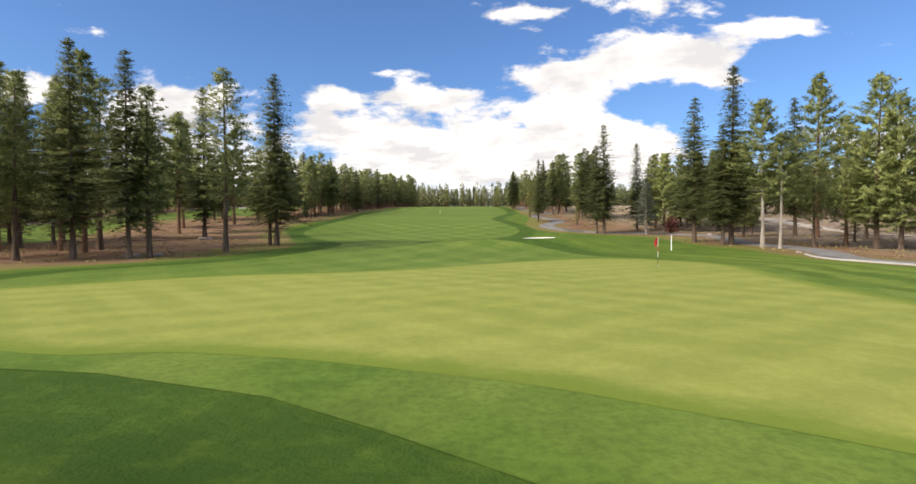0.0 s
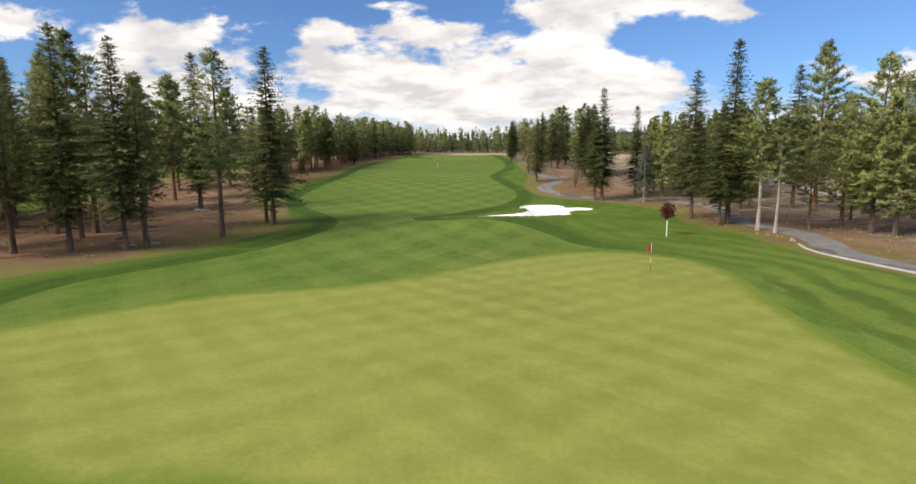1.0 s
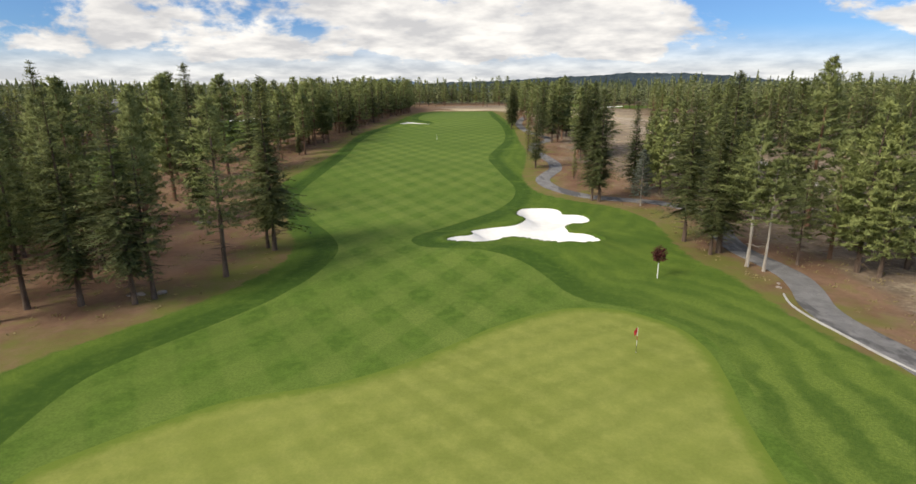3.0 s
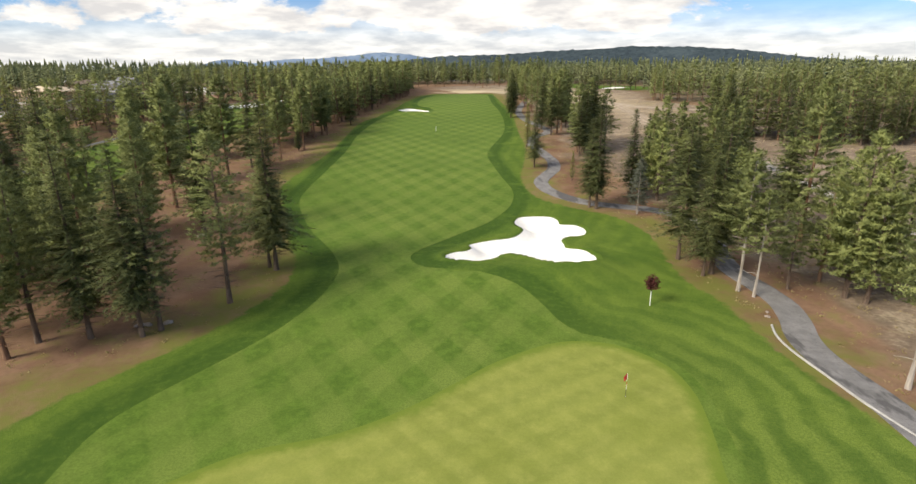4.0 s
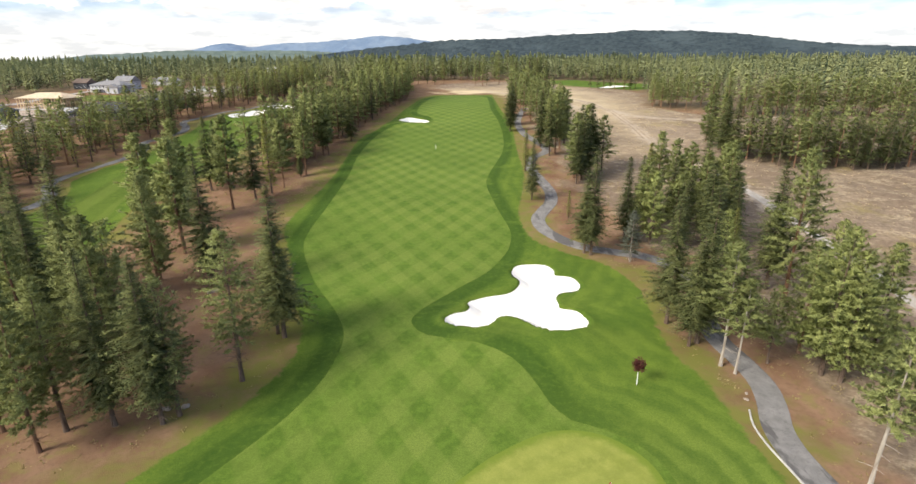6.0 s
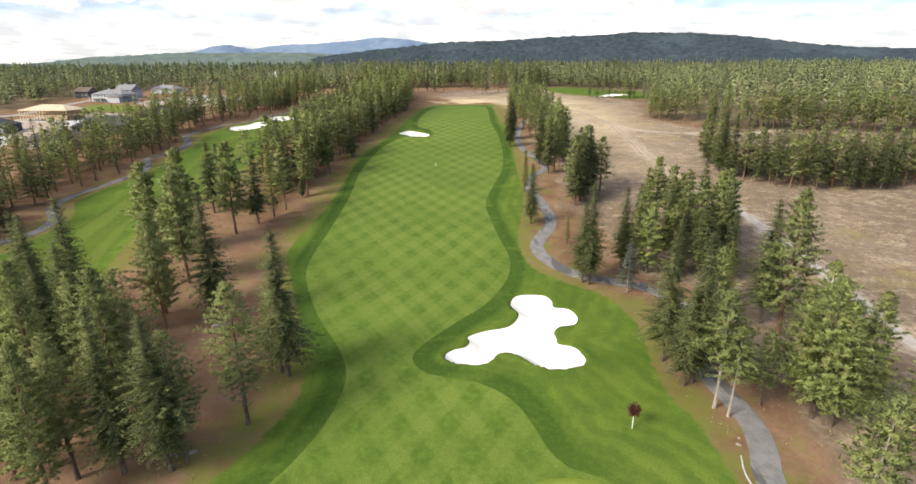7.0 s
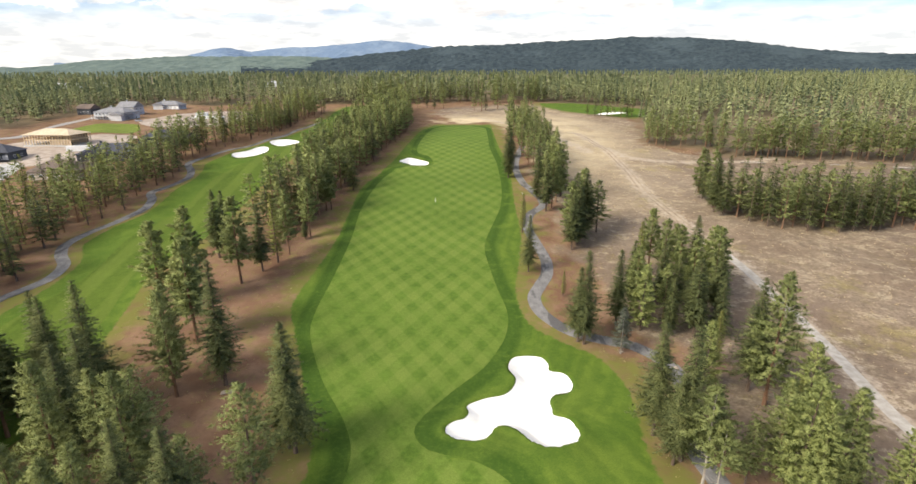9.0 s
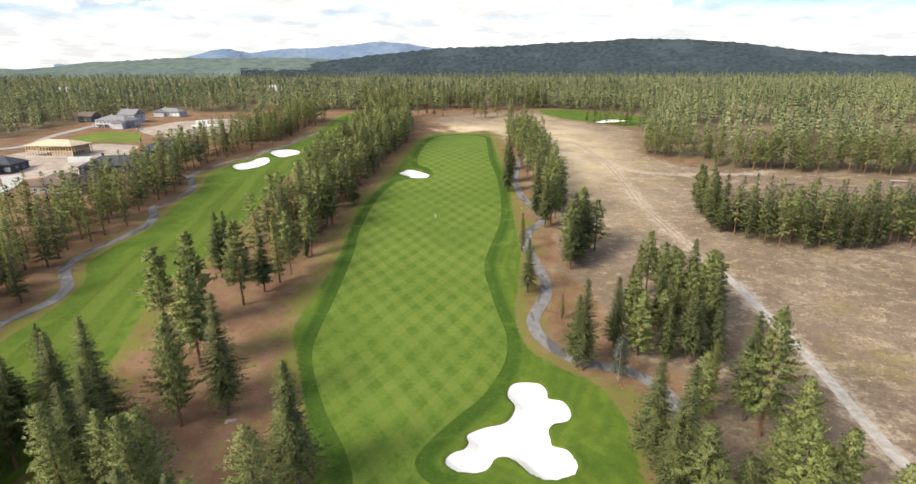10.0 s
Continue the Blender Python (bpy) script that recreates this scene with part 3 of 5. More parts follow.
def make_ground():
    xs, ys = spread(-130, 110, 2.0, 4600, 1.12), spread(0, 420, 2.4, 4600, 1.12)
    # finer round the main bunker and the houses
    xs = np.unique(np.concatenate([xs, np.arange(-4, 26, 0.75), np.arange(-330, -130, 5.0), np.arange(112, 172, 2.5)]))
    ys = np.unique(np.concatenate([ys, np.arange(57, 100, 0.75), np.arange(420, 530, 2.5)]))
    ys = ys[ys > -600]
    X, Y = np.meshgrid(xs, ys)
    x, y = X.ravel(), Y.ravel()
    z = lie(x, y)
    near = (np.abs(x) < 185) & (y > -40) & (y < 540)
    for b in BUNKERS:
        d = np.full(x.shape, -99.0)
        d[near] = signed_distance(x[near], y[near], b)
        lip = 0.3 + (0.3 * np.clip((77 - y) / 4, 0, 1) if b is BUNKERS[0] else 0.0)
        z = z + np.where(d > -4, lip * np.exp(np.where(d < 0, d * 0.9, -d * 2.5)), 0) - np.clip((d + 0.3) * 1.2, 0, 2.2)
    nx, ny = len(xs), len(ys)
    idx = np.arange(nx * ny).reshape(ny, nx)
    quads = np.stack([idx[:-1, :-1], idx[:-1, 1:], idx[1:, 1:], idx[1:, :-1]], -1).reshape(-1, 4)
    me = mesh_from("ground", np.stack([x, y, z], 1), quads, M_GROUND, True)
    mown = np.full(x.shape, -60.0)
    mown[near] = np.max([signed_distance(x[near], y[near], m) for m in (MOWN, WEST, EAST)], axis=0)
    fair = np.concatenate([smooth_curve(FAIR_LEFT, step=1.5), smooth_curve(FAIR_RIGHT, step=1.5)[::-1]])
    off = np.full(x.shape, 60.0)
    off[near] = -signed_distance(x[near], y[near], fair)
    lanes = np.clip((x - 8) / 10, 0, 1) * np.clip((64 - y) / 26, 0, 1)
    trail = np.concatenate([smooth_curve(w, step=2.0) for w in (TRACK, [(81, 300), (90, 262), (120, 258), (160, 262)], [(72, 280), (60, 330), (45, 380), (20, 420)])])
    beside = np.full(x.shape, 60.0)
    open_land = (x > 0) & (x < 175) & (y > 0) & (y < 440)
    beside[open_land] = [np.sqrt(np.min((trail[:, 0] - px) ** 2 + (trail[:, 1] - py) ** 2)) for px, py in zip(x[open_land], y[open_land])]
    # where straw grows and the painted sun patch lies
    sunlit_straw = np.exp(-(x / 30) ** 4 - ((y - 408) / 26) ** 2) + np.exp(-((x - 62) / 40) ** 2 - ((y - 350) / 120) ** 2)
    for name, v in (("beside_track", beside), ("sunlit_straw", sunlit_straw), ("off_fairway", off), ("lanes", lanes), ("mown", mown), ("meadow", signed_distance(x, y, np.array(MEADOW, float))), ("woods", signed_distance(x, y, np.array(FOREST_EDGE, float)))):
        me.attributes.new(name, "FLOAT", "POINT").data.foreach_set("value", np.clip(v, -60, 60).astype(np.float32))
    tagged(new("ground", me), "rough grass, needle litter and dry meadow", "ground", kind="structure")


make_ground()


def strip(name, left, right, material, lift, label, rows=1.5, cols=26):
    """A sheet of turf between two edges that run up the hole."""
    l, r = smooth_curve(left, step=1.0), smooth_curve(right, step=1.0)
    y0, y1 = max(l[0][1], r[0][1]), min(l[-1][1], r[-1][1])
    ys = np.arange(y0, y1, rows)
    a, b = np.interp(ys, l[:, 1], l[:, 0]), np.interp(ys, r[:, 1], r[:, 0])
    t = np.linspace(0, 1, cols)
    X = a[:, None] + (b - a)[:, None] * t[None]
    Y = np.repeat(ys[:, None], cols, 1)
    Z = lie(X, Y) + 0.012 + (lift - 0.012) * np.clip((Y - 49) / 6, 0, 1)
    idx = np.arange(X.size).reshape(X.shape)
    quads = np.stack([idx[:-1, :-1], idx[:-1, 1:], idx[1:, 1:], idx[1:, :-1]], -1).reshape(-1, 4)
    me = mesh_from(name, np.stack([X.ravel(), Y.ravel(), Z.ravel()], 1), quads, material, True)
    return tagged(new(name, me), label, "fairway", kind="structure")


strip("fairway", FAIR_LEFT, FAIR_RIGHT, M_FAIRWAY, 0.035, "closely mown fairway with diagonal mowing bands")
WEST_LEFT = [(-98, 80), (-101, 105), (-98, 132), (-102, 160), (-100, 190), (-104, 215), (-106, 240), (-102, 262), (-98, 290), (-90, 320), (-93, 350), (-94, 398), (-96, 442), (-90, 490)]
WEST_RIGHT = [(-78, 80), (-80, 110), (-86, 140), (-82, 175), (-86, 222), (-87, 262), (-83, 300), (-82, 357), (-78, 397), (-75, 440), (-72, 490)]
strip("fairway", WEST_LEFT, WEST_RIGHT, M_WESTFAIR, 0.035, "mown fairway of the neighbouring hole behind the trees", 3.0, 14)

GREEN = [(-22.6, 24.5), (-21, 26.7), (-18, 29.6), (-14, 32.5), (-8.2, 34.4), (-3.3, 37.5), (1, 41.5), (5, 45.2), (11, 48.6), (16.5, 48.2), (20.2, 44.5), (21, 39.6), (20, 34),
         (18.9, 30), (18, 25), (17.2, 19), (16.8, 13), (15.5, 8), (11.5, 5), (7, 5.4), (4.2, 7.2), (1.3, 9.1), (-0.8, 10.0), (-3.4, 11.0), (-6.6, 11.7), (-9.6, 11.6), (-16, 14.5), (-21.5, 19.5)]


def blob(name, outline, material, lift, label, category, depth=None, kind="structure"):
    """A sheet inside a closed outline; depth(d) sinks it with the distance from its edge."""
    edge = smooth_curve(outline, True, 0.7)
    n = len(edge)
    box = edge.min(0), edge.max(0)
    step = 0.7 if depth else 1.5
    gx, gy = np.meshgrid(np.arange(box[0][0], box[1][0], step), np.arange(box[0][1], box[1][1], step))
    gx, gy = gx.ravel(), gy.ravel()
    keep = signed_distance(gx, gy, edge) > step * 0.75
    pts = np.concatenate([edge, np.stack([gx[keep], gy[keep]], 1)])
    from mathutils.geometry import delaunay_2d_cdt
    vs, _, fs, *_ = delaunay_2d_cdt([Vector(p) for p in pts], [(i, (i + 1) % n) for i in range(n)], [list(range(n))], 1, 1e-4)
    v = np.array([(a.x, a.y) for a in vs])
    z = lie(v[:, 0], v[:, 1]) + lift
    if depth:
        z = z - depth(signed_distance(v[:, 0], v[:, 1], edge))
    me = mesh_from(name, np.stack([v[:, 0], v[:, 1], z], 1), [list(f) for f in fs], material, True)
    me.attributes.new("edge", "FLOAT", "POINT").data.foreach_set("value", signed_distance(v[:, 0], v[:, 1], edge).astype(np.float32))
    return tagged(new(name, me), label, category, kind=kind)


blob("putting_green", GREEN, M_GREEN, 0.018, "smooth pale green putting green", "putting green")
for pts, label in ((BUNKER_MAIN, "large white sand bunker with lobed edges"), (BUNKER_FAR, "small white sand bunker beside the far fairway"),
                   (BUNKER_WEST, "long white sand bunker on the neighbouring hole"), (BUNKER_NORTHWEST, "oval white sand bunker on the neighbouring hole"),
                   (BUNKER_NORTHEAST, "white sand bunker far beyond the dry meadow")):
    blob("sand_bunker", pts, M_SAND, 0.02, label, "bunker", depth=lambda d: np.clip(d, 0, 2.2) * 0.5)


def ribbon(name, points, width, material, lift, label, category, thick=0.12):
    """A made way with a crown and edges that go down into the ground."""
    p = smooth_curve(points, step=1.0)
    d = np.gradient(p, axis=0)
    side = np.stack([d[:, 1], -d[:, 0]], 1) / np.linalg.norm(d, axis=1)[:, None]
    rows = []
    for off, dz in ((-0.5, -thick), (-0.5, 0), (-0.25, 0.02), (0, 0.03), (0.25, 0.02), (0.5, 0), (0.5, -thick)):
        q = p + side * off * width
        rows.append(np.stack([q[:, 0], q[:, 1], lie(q[:, 0], q[:, 1]) + lift + dz], 1))
    v = np.stack(rows, 1)
    idx = np.arange(v.shape[0] * v.shape[1]).reshape(v.shape[:2])
    quads = np.stack([idx[:-1, :-1], idx[:-1, 1:], idx[1:, 1:], idx[1:, :-1]], -1).reshape(-1, 4)
    return tagged(new(name, mesh_from(name, v.reshape(-1, 3), quads, material)), label, category, kind="structure")


CART_PATH = [(33.5, 20), (35.2, 30), (35.8, 38), (35.7, 41), (35.6, 45), (36.2, 49), (37.8, 53), (38.8, 57), (38.7, 61.5), (38.2, 67.5), (39.6, 74.8), (42.5, 83), (43, 91), (38.5, 98.3),
             (33.0, 100.8), (27.5, 103.5), (23.8, 107.3), (20.8, 113), (20.2, 119.5), (22.5, 125.5), (25.3, 132), (26.6, 141.5), (25.8, 153.5), (24.8, 167.5),
             (27.4, 181), (34.0, 193), (32, 210), (29.5, 223), (29.2, 246), (32.2, 268), (38.7, 298)]
ribbon("cart_path", CART_PATH, 3.25, M_ASPHALT, 0.06, "winding grey asphalt cart path", "path")
WEST_PATH = [(-113, 108), (-111.2, 119), (-108, 126), (-107, 132), (-109.5, 140), (-116, 148), (-120, 156), (-119.5, 166), (-115.5, 175), (-113.6, 187), (-116.5, 199), (-122, 209), (-119.5, 218), (-117.5, 230),
             (-122.5, 244), (-130.5, 258), (-131, 270), (-125.5, 284), (-116, 301), (-109, 330), (-105, 365), (-101, 398)]
ribbon("cart_path", WEST_PATH, 3.2, M_ASPHALT, 0.06, "grey asphalt cart path of the neighbouring hole", "path")
M_RUT = plain("rut_dust", (0.27, 0.21, 0.15), (0.42, 0.34, 0.25), 0.25, 0.95, 0.1, 0.6, 0.04)
ribbon("dirt_track", TRACK[:9], 2.6, M_GRAVEL, 0.03, "pale rutted dirt track across the dry meadow", "track", 0.06)
for side in (-1.0, 1.0):
    ribbon("wheel_rut", [(x + side, y) for x, y in TRACK[8:]], 0.8, M_RUT, 0.025, "faint wheel rut in the dry meadow", "track", 0.06)

# ---- trees ----


def frustum(verts, faces, path, radii, sides=7):
    """A tapered limb along a path, added to the lists."""
    base = len(verts)
    for i, (p, r) in enumerate(zip(path, radii)):
        d = Vector(path[min(i + 1, len(path) - 1)]) - Vector(path[max(i - 1, 0)])
        q = d.to_track_quat("Z", "Y")
        for k in range(sides):
            a = 2 * math.pi * k / sides
            w = Vector(p) + q @ Vector((r * math.cos(a), r * math.sin(a), 0))
            verts.append(tuple(w))
    for i in range(len(path) - 1):
        for k in range(sides):
            a, b = base + i * sides + k, base + i * sides + (k + 1) % sides
            faces.append((a, b, b + sides, a + sides))


def trunk_mesh(rng, high, girth, clear, material, limbs=14, lean=0.02, sides=8):
    verts, faces = [], []
    bend = rng.uniform(-lean, lean, 2)
    sway = rng.uniform(-0.12, 0.12, 2)
    n = 9

    def axis(t):
        return np.array([bend[0] * high * t * t + sway[0] * math.sin(t * 5), bend[1] * high * t * t + sway[1] * math.sin(t * 4 + 1), high * t])

    ts = np.linspace(-0.015, 0.97, n)
    frustum(verts, faces, [axis(t) for t in ts], [girth * (1.35 if t < 0 else (1 - t) ** 0.85 + 0.04) for t in ts], sides)
    for _ in range(limbs):
        t = rng.uniform(0.3 * clear, clear * 1.2)
        a, ln = rng.uniform(0, 2 * math.pi), rng.uniform(0.5, 1.8)
        p = axis(t)
        q = p + np.array([math.cos(a) * ln, math.sin(a) * ln, rng.uniform(-0.25, 0.15) * ln])
        frustum(verts, faces, [p, (p + q) / 2 + np.array([0, 0, 0.06]), q], [0.045, 0.03, 0.01], 4)
    return mesh_from("trunk", verts, faces, material), axis


def kites(base, way, side, ln, wd):
    """Small leaf-shaped faces: arrays of points, directions, cross directions, lengths and widths."""
    m = base + way * (ln * 0.45)[:, None]
    v = np.stack([base, m + side * wd[:, None], base + way * ln[:, None], m - side * wd[:, None]], 1)
    return v.reshape(-1, 3), np.arange(len(base) * 4).reshape(-1, 4)


def unit(v):
    return v / (np.linalg.norm(v, axis=1)[:, None] + 1e-9)


def crown_points(rng, axis, high, reach, clear, whorl, per, kind):
    """Where sprays of needles sit: bases, directions, cross directions, lengths, widths."""
    B, W, S, Ln, Wd = [], [], [], [], []
    z = clear
    phase = 0.0
    bulge = rng.uniform(0, 6.28)
    while z < 0.985:
        u = (z - clear) / (1 - clear)
        if kind == "fir":
            prof = (1 - u) ** 0.8 * (0.62 + 0.38 * min(1, u * 6)) * (1 + 0.10 * math.sin(u * 9 + bulge))
        elif kind == "pine":
            prof = (1 - u) ** 0.62 * (0.6 + 0.4 * min(1, u * 4)) * (1 + 0.22 * math.sin(u * 17 + phase))
        else:
            prof = (1 - u) ** 0.75 * (0.5 + 0.5 * min(1, u * 4)) * 0.8
        k = max(4, int(round(per * (0.62 + 0.38 * (1 - u)))))
        phase += rng.uniform(0.6, 2.2)
        for j in range(k):
            if rng.random() < (0.05 if kind == "fir" else 0.16):
                continue
            a = phase + 2 * math.pi * j / k + rng.uniform(-0.3, 0.3)
            uneven = 1 + 0.16 * math.sin(2 * a + bulge + 6 * u) + 0.12 * math.sin(3 * a - 2 * bulge - 11 * u)
            ln = reach * prof * uneven * rng.uniform(0.6, 1.18) + 0.16
            tilt = (0.55 * u - 0.22 if kind == "fir" else 0.6 * u + 0.02) + rng.uniform(-0.14, 0.14)
            d = np.array([math.cos(a) * math.cos(tilt), math.sin(a) * math.cos(tilt), math.sin(tilt)])
            o = axis(min(z + rng.uniform(-0.022, 0.022), 0.985))
            n = max(3, int(ln / (0.30 if kind == "fir" else 0.34)))
            s = (np.arange(n) + rng.random(n)) / n * (0.86 if kind == "fir" else 0.62) + (0.14 if kind == "fir" else 0.38)
            sag = -0.10 * ln * s * s if kind == "fir" else 0.05 * ln * s
            pts = o + d * (ln * s)[:, None] + np.stack([0 * s, 0 * s, sag], 1)
            flat = np.array([-math.sin(a), math.cos(a), 0.0])
            for turn in (-1, 1):
                ang = turn * rng.uniform(0.45, 1.15, n)
                w = d * np.cos(ang)[:, None] + flat * np.sin(ang)[:, None] + np.stack([0 * s, 0 * s, rng.uniform(-0.28, 0.25 if kind == "fir" else 0.6, n)], 1)
                w = unit(w)
                nrm = unit(np.stack([rng.normal(0, 0.45, n), rng.normal(0, 0.45, n), np.ones(n)], 1))
                B.append(pts), W.append(w), S.append(unit(np.cross(w, nrm)))
                Ln.append(rng.uniform(0.55, 1.0, n) * (0.45 + 0.30 * ln * (1.1 - s)))
                Wd.append(rng.uniform(0.12, 0.22, n) * (1.0 if kind == "fir" else 1.1) * (1.0 - 0.35 * u))
            # the close-set twigs in the heart of the bough
            i0 = 0.08 if kind == "fir" else 0.35
            B.append((o + d * ln * i0)[None]), W.append(unit((d + np.array([0, 0, -0.05]))[None]))
            S.append(unit((flat + np.array([0, 0, rng.uniform(-0.6, 0.6)]))[None])), Ln.append(np.array([ln * (0.8 - i0)])), Wd.append(np.array([ln * 0.17 + 0.05]))
            if kind == "pine":
                m = n * 2
                c = pts[rng.integers(0, n, m)]
                w = unit(rng.normal(0, 1, (m, 3)) + np.array([0, 0, 0.35]) + d * 0.5)
                B.append(c), W.append(w), S.append(unit(np.cross(w, rng.normal(0, 1, (m, 3)))))
                Ln.append(rng.uniform(0.5, 0.95, m)), Wd.append(rng.uniform(0.13, 0.25, m))
        z += whorl / high * rng.uniform(0.75, 1.25) * (1.08 - 0.5 * u)
    # the leader
    m = 26
    t = rng.uniform(0.93, 1.0, m)
    B.append(np.array([axis(min(v, 0.99)) for v in t]))
    w = unit(np.stack([rng.normal(0, 0.35, m), rng.normal(0, 0.35, m), np.ones(m)], 1))
    W.append(w), S.append(unit(np.cross(w, rng.normal(0, 1, (m, 3))))), Ln.append(rng.uniform(0.3, 0.7, m)), Wd.append(rng.uniform(0.06, 0.1, m))
    return np.concatenate(B), np.concatenate(W), np.concatenate(S), np.concatenate(Ln), np.concatenate(Wd)


def leafy_mesh(name, v, heart, up, rng, material):
    """Triangles of needles that are shaded as the round mass they make up."""
    tri = v.reshape(-1, 3, 3)
    out = v - heart
    out = unit(np.stack([out[:, 0], out[:, 1], 0 * up], 1)) + np.stack([0 * up, 0 * up, up], 1) + rng.normal(0, 0.45, (len(tri), 3)).repeat(3, 0)
    out = unit(out)
    flip = (np.cross(tri[:, 1] - tri[:, 0], tri[:, 2] - tri[:, 0]) * out.reshape(-1, 3, 3).mean(1)).sum(1) < 0
    f = np.arange(len(v)).reshape(-1, 3)
    f[flip] = f[flip][:, ::-1]
    me = mesh_from(name, v, f, material, True)
    me.normals_split_custom_set_from_vertices(out.tolist())
    return me


LOOKS = {
    # kind: needles, bark, reach over height, clear bole, girth
    "fir": (M_FIR, M_BARK, 0.195, 0.165, 0.0115),
    "pine": (M_PINE, M_REDBARK, 0.185, 0.23, 0.0115),
    "palepine": (M_PINE, M_PALEBARK, 0.21, 0.40, 0.0105),
    "larch": (M_LARCH, M_BARK, 0.125, 0.12, 0.010),
    "bushy": (M_BUSHY, M_BARK, 0.205, 0.12, 0.0125),
    "grey": (M_GREYLEAF, M_PALEBARK, 0.22, 0.18, 0.010),
    "bare": (M_PINE, M_BARK, 0.17, 0.30, 0.0105),
}


def tree_meshes(kind, seed, high=20.0, fine=1.0):
    """The two meshes of a tree of that height. fine: how closely its branches stand."""
    rng = np.random.default_rng(seed)
    needles, bark, reach, clear, girth = LOOKS[kind]
    clear = clear * rng.uniform(0.8, 1.25)
    shape = "fir" if kind in ("fir", "larch") else "pine"
    trunk, axis = trunk_mesh(rng, high, high * girth, clear, bark, int((5 if kind == "palepine" else 18 if fine > 0.6 else 8) * fine), 0.035 if kind == "bare" else 0.012, 8 if fine > 0.6 else 5)
    B, W, S, Ln, Wd = crown_points(rng, axis, high, high * reach * rng.uniform(0.85, 1.15), clear, (0.50 if shape == "fir" else 0.66) / fine, 8 if shape == "fir" else 7, "larch" if kind == "larch" else shape)
    if kind == "bare":
        keep = rng.random(len(B)) < 0.55
        B, W, S, Ln, Wd = B[keep], W[keep], S[keep], Ln[keep], Wd[keep]
    if fine > 1:
        Ln, Wd = Ln * fine ** -0.5, Wd * fine ** -0.85
    if fine < 1:
        keep = rng.random(len(B)) < max(0.45, fine)
        B, W, S, Ln, Wd = B[keep], W[keep], S[keep], Ln[keep] * 1.15, Wd[keep] * 1.25
    # every spray is a fork of two pointed blades
    v = []
    for turn in (-1, 1):
        w = unit(W + S * (turn * rng.uniform(0.05, 0.5, len(B)))[:, None] + rng.normal(0, 0.12, (len(B), 3)))
        foot = B + S * (turn * Wd * 0.35)[:, None]
        ln = Ln * rng.uniform(0.75, 1.1, len(B))
        v.append(np.stack([foot - S * (Wd * 0.62)[:, None], foot + S * (Wd * 0.62)[:, None] + w * (ln * 0.3)[:, None], foot + w * ln[:, None]], 1).reshape(-1, 3))
    v = np.concatenate(v)
    if fine <= 0.5:
        SPRAYS.setdefault(kind, []).append((high, v))
    return trunk, leafy_mesh("crown", v, np.array([axis(t) for t in np.clip(v[:, 2] / high, 0, 0.99)]), 0.05 + 0.85 * v[:, 2] / high, rng, needles)


SPRAYS = {}
NEAR = {k: [tree_meshes(k, 11 * i + 3 + 97 * j, 20.0, 1.0) for i in range(n)] for j, (k, n) in enumerate((("fir", 5), ("pine", 4), ("palepine", 2), ("larch", 2), ("bare", 2), ("grey", 1), ("bushy", 3)))}
FINE = {k: [tree_meshes(k, 11 * i + 5 + 97 * j, 20.0, 2.0) for i in range(n)] for j, (k, n) in enumerate((("fir", 5), ("pine", 2), ("palepine", 2), ("larch", 2), ("bare", 2), ("grey", 1), ("bushy", 3)))}
MID = {k: [tree_meshes(k, 311 * i + 7 + 89 * j, 18.0, 0.5) for i in range(n)] for j, (k, n) in enumerate((("fir", 4), ("pine", 5), ("larch", 2)))}
TREE_LABEL = {"fir": "dark green fir tree with drooping branches", "pine": "tall pine tree with a bare reddish trunk", "palepine": "pine tree with a pale bare trunk",
              "larch": "slender yellow-green larch tree", "bare": "thin pine with a sparse crown", "bushy": "broad bushy pine tree with branches to the ground", "grey": "small grey-leaved tree beside the cart path"}
TREE_NAME = {"fir": "fir_tree", "bushy": "bushy_pine_tree", "bare": "thin_pine_tree", "palepine": "pale_pine_tree", "larch": "larch_tree", "grey": "deciduous_tree"}
tree_rng = np.random.default_rng(5)


def plant(kind, x, y, high, stock=NEAR, full=20.0, group="", wide=1.0):
    trunk, crown = stock[kind][int(tree_rng.integers(len(stock[kind])))]
    ob = new(TREE_NAME.get(kind, "pine_tree"))
    k = high / full
    s = k * wide * tree_rng.uniform(0.92, 1.08)
    ob.matrix_basis = Matrix.Translation((x, y, lie_at(x, y) - 0.05)) @ Matrix.Rotation(tree_rng.uniform(0, 6.28), 4, "Z") @ Matrix.Diagonal((s, s, k, 1))
    for name, me in (("trunk", trunk), ("crown", crown)):
        p = new(name, me)
        p.parent = ob
    return tagged(ob, TREE_LABEL[kind], "tree", group)


